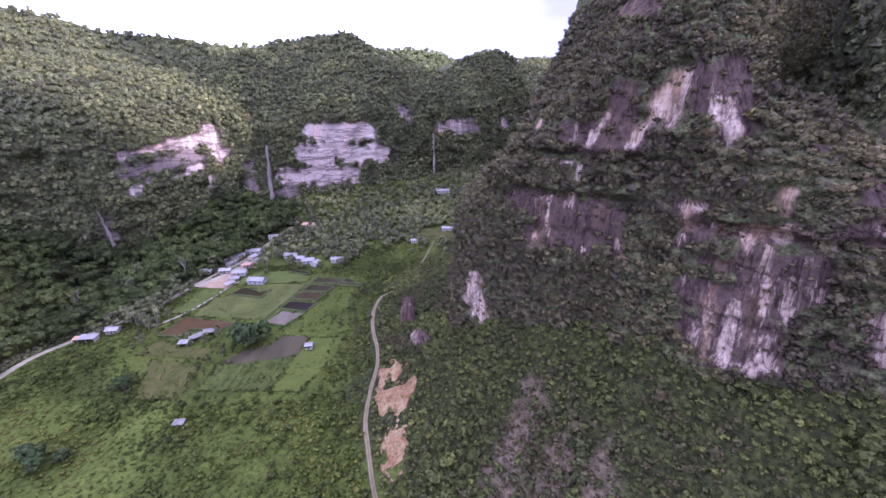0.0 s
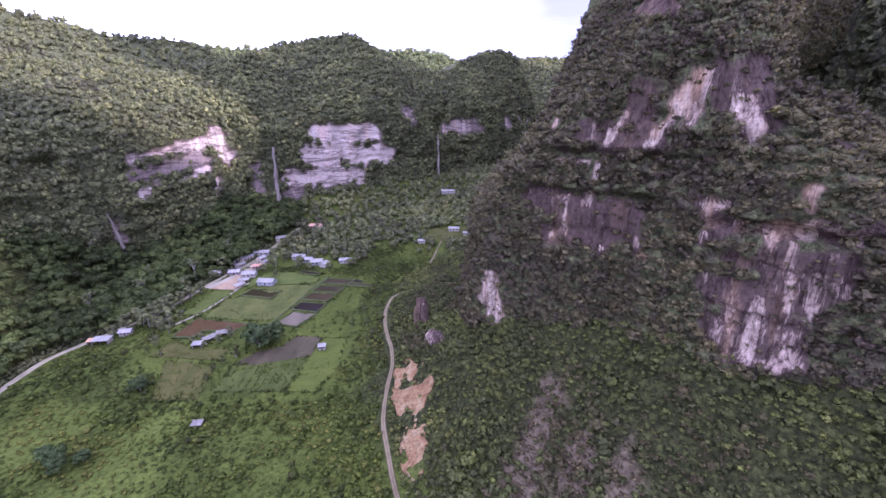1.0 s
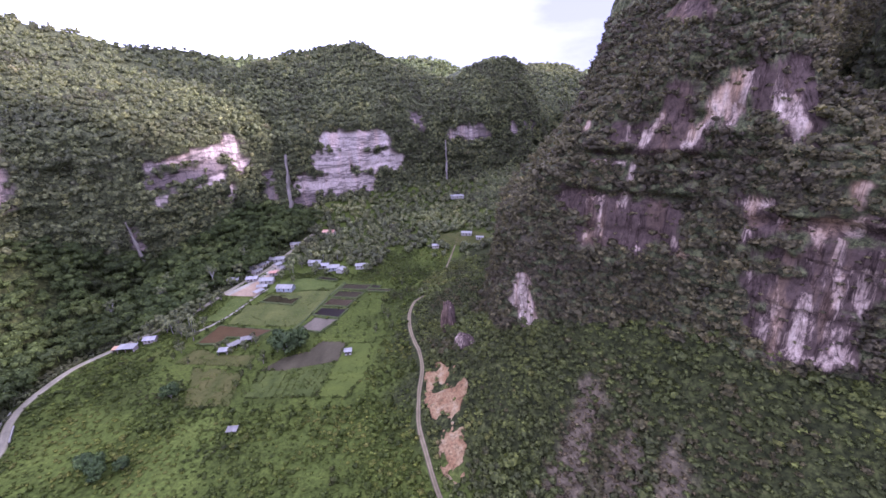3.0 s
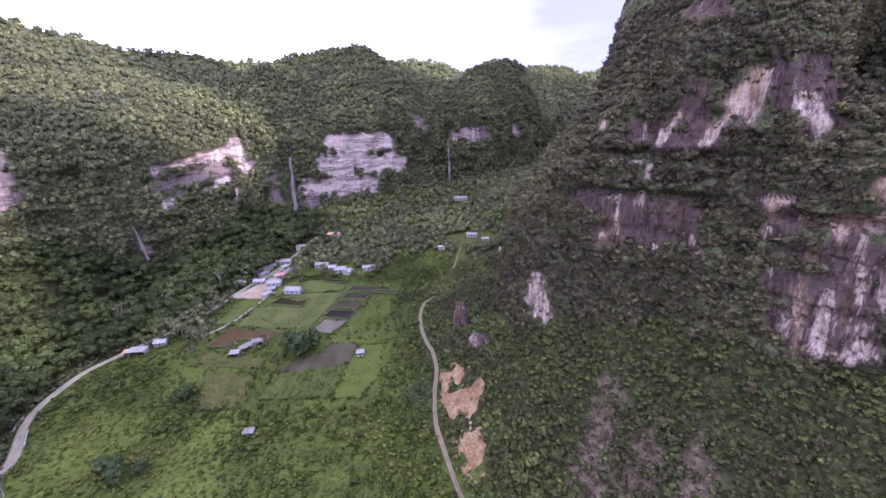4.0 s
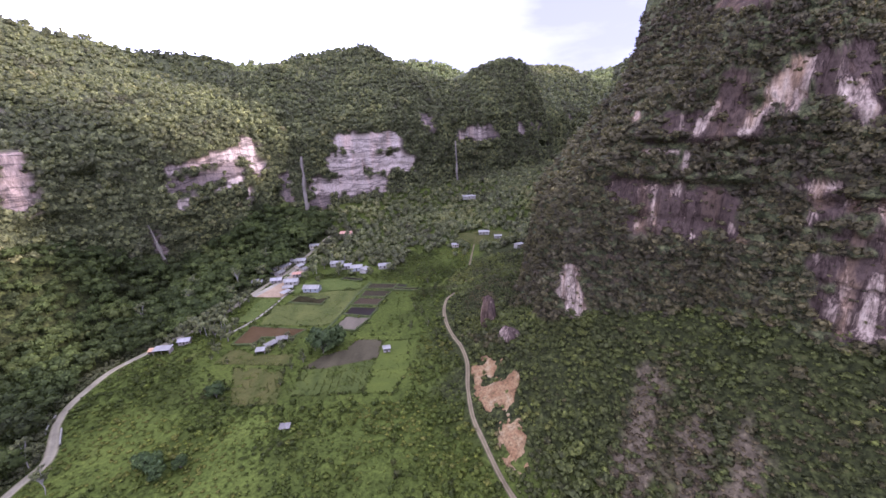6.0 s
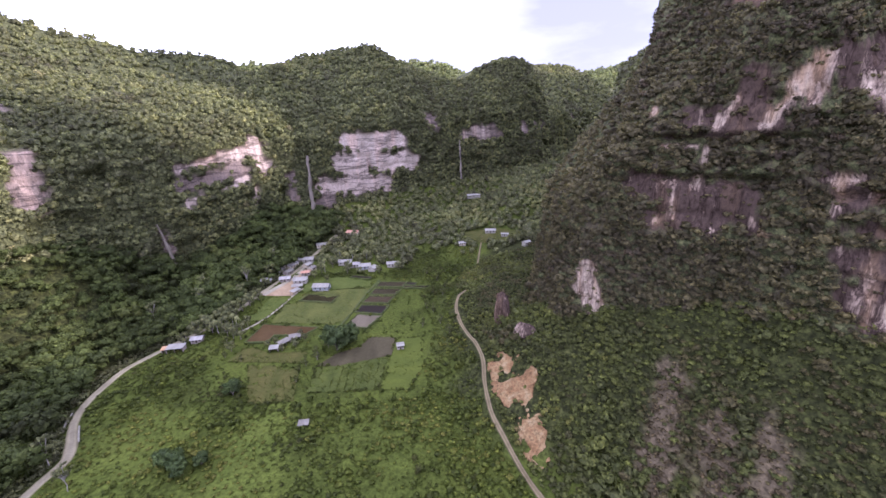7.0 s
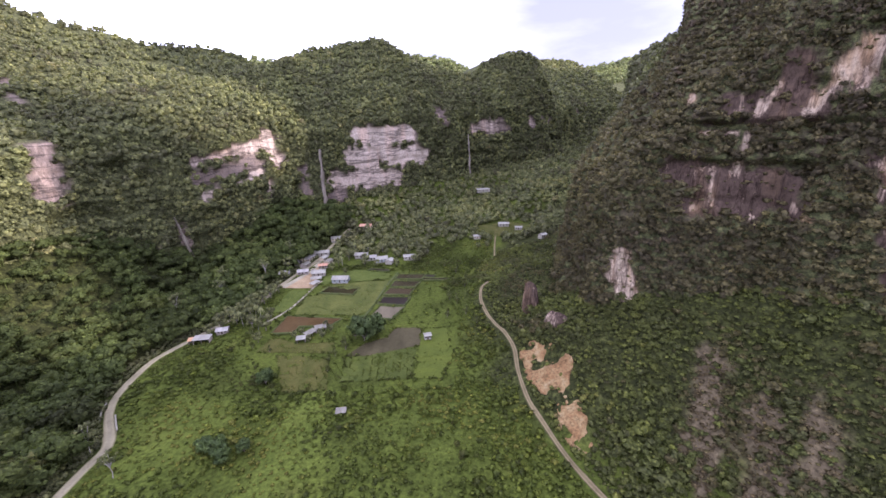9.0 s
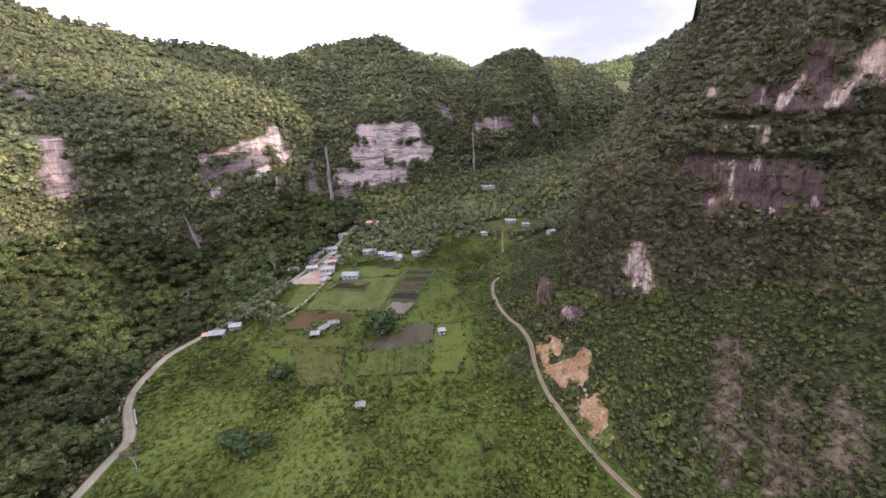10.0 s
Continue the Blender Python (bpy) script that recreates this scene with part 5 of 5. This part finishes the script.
W_ZINC = "whitewashed village house with a bright zinc roof"
house("house", -172, 299, 76, 12, 6.5, 2.9, 0.42, ZINC_DULL, CREAM, "long cream village house with a dull zinc roof")
house("house", -163, 311, 4, 12, 6, 2.9, 0.4, ZINC, LIMEWASH, W_ZINC)
house("house", -154, 269, 8, 9.5, 6.5, 2.9, 0.42, ZINC, LIMEWASH, W_ZINC)
house("house", -134, 254, -4, 11, 6.5, 3.0, 0.42, ZINC, BLUE_WALL, "pale blue house with a bright zinc roof on the grass")
house("house", -180, 270, 18, 7, 5.5, 2.7, 0.4, ZINC, LIMEWASH, "small white house with a zinc roof beside the forest")
house("house", -167, 273, 10, 7.5, 5.5, 2.7, 0.35, ZINC_DULL, BOARDS, "grey wooden house with a weathered zinc roof")
house("house", -170, 287, 72, 7, 4.6, 2.6, 0.35, OLD_SHEET, BOARDS, "grey wooden house with an old sheet roof")
house("house", -177, 292, 80, 6, 4.2, 2.5, 0.35, ZINC_DULL, BOARDS, "small wooden house with a weathered zinc roof")
house("house", -155, 284, 12, 6.5, 4.5, 2.6, 0.35, RUST_SHEET, BOARDS, "small wooden house with a rusty sheet roof")
house("house", -153, 293, 75, 6, 4.4, 2.6, 0.35, OLD_SHEET, CREAM, "small cream house with an old grey roof")
house("house", -159, 300, 70, 6, 4.5, 2.7, 0.4, ZINC, CREAM, "small cream house with a zinc roof")
house("house", -128, 302, 0, 10, 6, 2.9, 0.4, ZINC, LIMEWASH, W_ZINC)
house("house", -110, 291, 12, 9, 6.5, 2.9, 0.45, ZINC, BLUE_WALL, "pale blue house with a zinc roof near the fish pond")
house("house", -103, 287, 80, 7, 5, 2.7, 0.4, ZINC, LIMEWASH, "small white house with a zinc roof near the paddies")
house("house", -119, 296, 6, 8, 5.5, 2.8, 0.4, ZINC_DULL, LIMEWASH, "white house with a weathered zinc roof among trees")
house("house", -88, 295, 5, 9, 5.5, 2.8, 0.4, ZINC, LIMEWASH, W_ZINC)
house("house", -158, 340, 10, 8, 6, 2.8, 0.4, ZINC, CREAM, "cream house with a zinc roof at the forest edge")
house("house", -135, 369, -6, 11, 6.5, 2.9, 0.45, RUST_SHEET, CREAM, "cream house with a rusty red sheet roof", lift=2.0)
house("house", 1, 370, -6, 10, 5.5, 3.0, 0.4, ZINC, LIMEWASH, "white farmhouse with a zinc roof in a clearing")
house("house", 13, 356, -8, 6.5, 4, 2.5, 0.35, ZINC, LIMEWASH, "small white shed-like house in a forest clearing")
house("house", -29, 338, 8, 6, 4.5, 2.6, 0.4, ZINC, CREAM, "small cream house with a zinc roof in the scrub")
house("house", -5, 497, 14, 17, 7, 3.2, 0.4, ZINC, LIMEWASH, "long white building at the head of the valley", "building", 1.5)
house("house", -184, 189, 12, 5.5, 4.2, 2.5, 0.4, ZINC_DULL, BOARDS, "small wooden house with a grey roof beside the road")
house("house", 22, 303, 30, 6, 4, 2.5, 0.4, ZINC, LIMEWASH, "small white hut with a zinc roof on the slope", "hut", 1.0)
house("field_hut", -71, 176, 12, 3.2, 2.8, 2.6, 0.25, ZINC, LIMEWASH, "small white field hut between ploughed soil and rice", "hut")
shed("roadside_stall", -190, 180, 8, 8, 4.2, 2.3, ZINC, "open roadside stall with a white sheet roof", BOARDS, "stall")
shed("roadside_stall", -195, 178.8, 12, 2.6, 2.6, 2.2, ORANGE_SHEET, "small roadside stall with an orange roof", BOARDS, "stall")
shed("truck_shed", -151, 249, 68, 7, 3.2, 2.4, ZINC, "narrow open shed with a bright sheet roof")
shed("truck_shed", -152.5, 257, 14, 7, 3.4, 2.4, ZINC, "narrow open shed with a bright sheet roof")
shed("fish_shed", -137, 177, 10, 4.2, 3, 2.1, ZINC, "low fish shed with a white roof between ponds", BOARDS)
shed("fish_shed", -134, 183, 60, 6, 3, 1.9, OLD_SHEET, "low weathered fish shed between brown ponds", BOARDS)
shed("fish_shed", -130, 188, 20, 5.5, 3.2, 1.9, OLD_SHEET, "low weathered fish shed beside the brown pond", BOARDS)
shed("field_shelter", -103.5, 122.3, 6, 3.4, 2.0, 1.6, OLD_SHEET, "grey-roofed field shelter standing among weeds")


def parapet(points, label):
    """A low concrete guard wall along the road."""
    c = spline(points, 0.8)
    d = np.gradient(c, axis=0)
    d /= np.linalg.norm(d, axis=1)[:, None]
    s = np.stack([-d[:, 1], d[:, 0]], 1)
    z = ground_z(c[:, 0], c[:, 1])
    rows = [np.c_[c + s * off, z + h] for off, h in ((-0.2, -0.5), (-0.2, 0.75), (-0.27, 0.78), (-0.27, 0.92), (0.27, 0.92), (0.27, 0.78), (0.2, 0.75), (0.2, -0.5))]
    ob = mesh_object("parapet", np.stack(rows, 1).reshape(-1, 3), grid_faces(len(c), 8), CONCRETE)
    return tagged(ob, label, "guard wall")


parapet([(-197.5, 122.8), (-200.6, 127.5), (-203.2, 133.5)], "low pale concrete guard wall on the road bend")
parapet([(-186.2, 117.2), (-189.6, 121.0), (-193.8, 126.0)], "low pale concrete guard wall inside the road bend")


# ---- waterfalls ----
FALL = make_plain("falling_water", (0.090, 0.076, 0.056), (0.200, 0.172, 0.134), 3.0, 0.5, 0.2, 0.4, (1, 1, 0.08))


def waterfall(top, foot, wide, label):
    """A thin veil that clings to the cliff and frays towards its foot."""
    top, foot = np.array(top, float), np.array(foot, float)
    n = 26
    u = np.linspace(0, 1, n)[:, None]
    mid = top + (foot - top) * u
    mid[:, 2] = top[2] + (foot[2] - top[2]) * u[:, 0]
    mid[:, :2] += np.stack([fbm(mid[:, 2], 0, 0, 9, 3, 161), fbm(mid[:, 2], 5, 0, 9, 3, 163)], 1) * wide * 0.16
    cross = np.array([0.8, 0.6])
    out = np.array([0.6, -0.8])
    rows = []
    for off in (-1, -0.45, 0, 0.5, 1):
        w = wide * (0.55 + 0.7 * u[:, 0]) * (1 + 0.4 * fbm(mid[:, 2], off, 0, 5, 3, 167))
        p = mid[:, :2] + cross * (off * w)[:, None] * 0.5 + out * (1.2 * (1 - off * off))
        rows.append(np.c_[p, mid[:, 2]])
    ob = mesh_object("waterfall", np.stack(rows, 1).reshape(-1, 3), grid_faces(n, 5), FALL, smooth_shade=True)
    return tagged(ob, label, "waterfall")


waterfall((-181, 398, 94), (-179, 392, 38), 4.4, "thin grey waterfall down the pale cliff")
waterfall((-19, 551, 104), (-17, 543, 46), 3.2, "thin white waterfall between two cliffs")
waterfall((-257, 277, 52), (-248, 276, 16), 2.4, "thin white waterfall over dark rock in the forest")


# ---- rock outcrops above the track ----
def outcrop(x, y, top, wide, deep, turn, pale, label):
    """A steep fluted knob of limestone that stands out of the scrub."""
    bm = bmesh.new()
    bmesh.ops.create_icosphere(bm, subdivisions=5, radius=1)
    v = np.array([q.co[:] for q in bm.verts])
    f = np.array([[q.index for q in face.verts] for face in bm.faces])
    bm.free()
    low = float(ground_z(x, y)) - 2.0
    v = np.sign(v) * np.abs(v) ** 0.72
    rough = 1 + 0.22 * fbm(v[:, 0] * 3, v[:, 1] * 3, v[:, 2] * 0.6, 1.6, 3, int(top)) + 0.10 * fbm(v[:, 0] * 6, v[:, 1] * 6, v[:, 2] * 3, 1.2, 3, 5)
    v = v * rough[:, None] * [wide / 2, deep / 2, (top - low) / 2] + [0, 0, (top - low) / 2]
    v[:, :2] *= (1.1 - 0.35 * np.clip(v[:, 2:] / (top - low), 0, 1))
    ob = mesh_object("rock_outcrop", v, f, CLIFF_EAST, smooth_shade=True, attributes=[("bare", np.ones(len(v))), ("pale", np.full(len(v), pale))])
    ob.matrix_world = pose(x, y, low, 0, 0, turn)
    return tagged(ob, label, "rock")


outcrop(-18.5, 174, 31, 7.0, 7.5, 20, 0.3, "tall brown-grey limestone knob standing out of the scrub")
outcrop(-11, 154, 24.5, 11.0, 7.0, -35, 0.5, "low pinkish grey limestone outcrop above the dirt track")


# ---- single trees ----
def tapered(bm, a, b, ra, rb, sides=6):
    """A limb from a to b."""
    a, b = Vector(a), Vector(b)
    q = (b - a).to_track_quat("Z", "Y")
    rings = []
    for p, r in ((a, ra), ((a + b) / 2 + Vector((0.05, -0.04, 0)) * (b - a).length, (ra + rb) / 2), (b, rb)):
        rings.append([bm.verts.new(p + q @ Vector((r * math.cos(k * 2 * math.pi / sides), r * math.sin(k * 2 * math.pi / sides), 0))) for k in range(sides)])
    for lo, hi in zip(rings[:-1], rings[1:]):
        for k in range(sides):
            bm.faces.new((lo[k], lo[(k + 1) % sides], hi[(k + 1) % sides], hi[k]))
    bm.faces.new(rings[-1])


def make_tree(name, seed, height, spread, bark, label, leaf, tufts=260, low=0.5, girth=0.03):
    """A broad-leaved tree: trunk, limbs and a crown of clumps with gaps between them."""
    r = np.random.default_rng(seed)
    base = new(name)
    bm = bmesh.new()
    fork = height * low * 0.8
    tapered(bm, (0, 0, -0.5), (0.1, 0.05, fork), height * girth, height * girth * 0.66, 8)
    part("trunk", bm, bark, base)
    tips = []
    for k in range(9):
        a = k * 2.3 + r.uniform(-0.3, 0.3)
        tip = (spread * 0.5 * math.cos(a), spread * 0.5 * math.sin(a), height * (low + (0.9 - low) * r.random()))
        bm = bmesh.new()
        tapered(bm, (0.1, 0.05, fork * r.uniform(0.8, 1.0)), tip, height * 0.014, height * 0.005)
        part("limb", bm, bark, base)
        tips.append(tip)
    tips.append((0, 0, height * 0.84))
    vs, fs, ks, ns, count = [], [], [], [], 0
    for k, tip in enumerate(tips):
        v, f, m = crown_shape(seed * 10 + k, tufts // len(tips), 2, 0.95, 0.0, 0.17)
        size = spread * r.uniform(0.36, 0.52)
        vs.append((v - [0, 0, 0.6]) * size + tip)
        fs.append(f + count)
        ns.append(m + np.array(tip) * [1.2, 1.2, 0] / spread)
        ks.append(np.full(len(v), np.clip(r.normal(0.45, 0.12), 0, 1)))
        count += len(v)
    crown = mesh_object("crown", np.concatenate(vs), np.concatenate(fs), leaf, base, attributes=[("kin", np.concatenate(ks))])
    ns = np.concatenate(ns)
    soften(crown, ns / np.linalg.norm(ns, axis=1)[:, None])
    return tagged(base, label, "tree", group="valley trees")


def make_palm(name, seed, height, label):
    """A coconut palm: ringed leaning trunk and drooping feathered fronds."""
    r = np.random.default_rng(seed)
    base = new(name)
    bm = bmesh.new()
    lean = r.uniform(0.4, 1.2)
    tapered(bm, (0, 0, -0.4), (lean * 0.4, 0, height * 0.55), 0.2, 0.15, 7)
    tapered(bm, (lean * 0.4, 0, height * 0.55), (lean, 0, height), 0.15, 0.11, 7)
    part("trunk", bm, PALE_BARK, base)
    for k in range(13):
        a, rise = k * 2.4 + r.uniform(-0.2, 0.2), r.uniform(-0.2, 0.9)
        length = r.uniform(2.4, 3.2)
        spine = []
        for s in np.linspace(0, 1, 7):
            spine.append((lean + math.cos(a) * length * s * (1 - 0.15 * s), math.sin(a) * length * s * (1 - 0.15 * s), height + rise * length * s - 1.15 * length * s * s))
        vs, fs = [], []
        side = np.array([-math.sin(a), math.cos(a), 0])
        for i in range(6):
            p, q = np.array(spine[i]), np.array(spine[i + 1])
            w = 0.55 * (1 - 0.75 * i / 6)
            for sg in (-1, 1):
                n = len(vs)
                vs += [p, q, q + side * sg * w * 0.9 + [0, 0, -0.28 * w], p + side * sg * w + [0, 0, -0.28 * w]]
                fs.append([n, n + 1, n + 2, n + 3])
        mesh_object("frond", vs, fs, LEAF_WOOD, base, attributes=[("kin", np.full(len(vs), 0.6))])
    return tagged(base, label, "palm tree", group="coconut palms")


def stand(thing, x, y, turn, size):
    return copy_thing(thing, pose(x, y, float(ground_z(x, y)), 0, 0, turn) @ Matrix.Diagonal((size, size, size, 1)))


def first(thing, x, y, turn):
    thing.matrix_world = pose(x, y, float(ground_z(x, y)), 0, 0, turn)


DARK_LEAF = make_leaf("leaf_dark", [(0.0, (0.042, 0.063, 0.028)), (0.5, (0.077, 0.108, 0.045)), (1.0, (0.119, 0.154, 0.055))])
broad = make_tree("tree", 31, 10.0, 5.0, BARK, "broad green tree standing among the fields", LEAF_WOOD, 700, 0.35)
first(broad, -161, 190, 20)
slim = make_tree("tree", 37, 7.0, 2.8, BARK, "slim light green tree at a field edge", LEAF_SHRUB, 420, 0.3)
first(slim, -112, 168, 70)
dark = make_tree("tree", 41, 13.0, 9.0, BARK, "dense blue-green tree beside the ploughed field", DARK_LEAF, 1900, 0.14)
first(dark, -104, 176, 0)
stand(dark, -98, 182, 130, 0.75)
for x, y, turn, size in ((-141, 142, 60, 0.5), (-142, 104, 20, 0.5), (-138, 101, 140, 0.42), (-147, 106, 250, 0.38), (-133, 105, 80, 0.34)):
    stand(dark, x, y, turn, size)
pale = make_tree("tree", 43, 14.0, 3.6, PALE_BARK, "tall tree with a bare pale trunk beside the road", LEAF_WOOD, 420, 0.6, 0.015)
first(pale, -187, 106.5, 0)
for x, y, turn, size in ((-171, 96, 80, 0.75), (-186, 300, 30, 1.2), (-190, 262, 150, 1.25), (-206, 232, 200, 1.1), (-222, 210, 10, 1.2), (-214, 250, 75, 1.15)):
    stand(pale, x, y, turn, size)
for x, y, turn, size in ((-142, 181, 0, 0.45), (-133, 177, 60, 0.4), (-139, 184, 200, 0.42), (-128, 191, 30, 0.4), (-127, 180, 90, 0.55), (-124, 186, 150, 0.45), (-175, 200, 40, 0.9), (-170, 194, 200, 0.8), (-178, 212, 100, 0.9), (-164, 205, 300, 0.7), (-160, 178, 10, 0.6), (-148, 300, 80, 1.0), (-143, 285, 60, 0.9), (-146, 276, 10, 0.7),
                         (-137, 296, 200, 1.0), (-122, 282, 70, 0.7), (-112, 279, 15, 0.6), (-97, 281, 110, 0.65), (-122, 288, 130, 0.8), (-116, 303, 20, 0.9), (-96, 300, 260, 0.9), (-80, 288, 40, 0.7), (-134, 268, 75, 0.5), (-182, 283, 10, 1.0), (-177, 262, 190, 0.7), (-186, 244, 90, 1.0)):
    stand(broad, x, y, turn, size)
# the roadside wood that hides the road from the fields
for x, y, turn, size in ((-190, 187, 10, 0.7), (-187, 193, 80, 1.0), (-184, 200, 200, 1.1), (-181, 208, 130, 1.0), (-179, 216, 40, 1.1), (-176, 224, 300, 1.0), (-175, 232, 170, 0.9), (-173, 240, 60, 0.8), (-180, 197, 250, 0.9), (-175, 212, 20, 0.8)):
    stand(broad, x, y, turn, size)
for x, y, turn, size in ((-114, 172, 0, 0.8), (-109, 178, 50, 0.9), (-116, 163, 100, 0.7), (-118, 158, 10, 0.6), (-116, 150, 220, 0.6), (-60, 196, 30, 0.8), (-54, 205, 80, 0.9), (-58, 215, 130, 0.9), (-50, 190, 10, 0.8), (-48, 224, 170, 1.0), (-55, 236, 60, 0.9),
                         (-46, 243, 250, 0.9), (-52, 262, 20, 1.0), (-60, 276, 40, 0.8), (-45, 178, 110, 0.8), (-160, 172, 200, 0.6), (-150, 168, 75, 0.6), (-166, 184, 15, 0.8)):
    stand(slim, x, y, turn, size)
palm = make_palm("coconut_palm", 51, 9.0, "tall coconut palm near the village houses")
first(palm, -168, 200, 0)
for x, y, turn, size in ((-173, 205, 50, 0.9), (-165, 190, 120, 0.8), (-176, 196, 200, 1.0), (-143, 292, 30, 1.0), (-139, 282, 160, 0.95), (-147, 306, 250, 1.05), (-124, 310, 70, 1.0), (-112, 310, 10, 0.95), (-185, 205, 300, 0.9), (-134, 312, 190, 1.0)):
    stand(palm, x, y, turn, size)
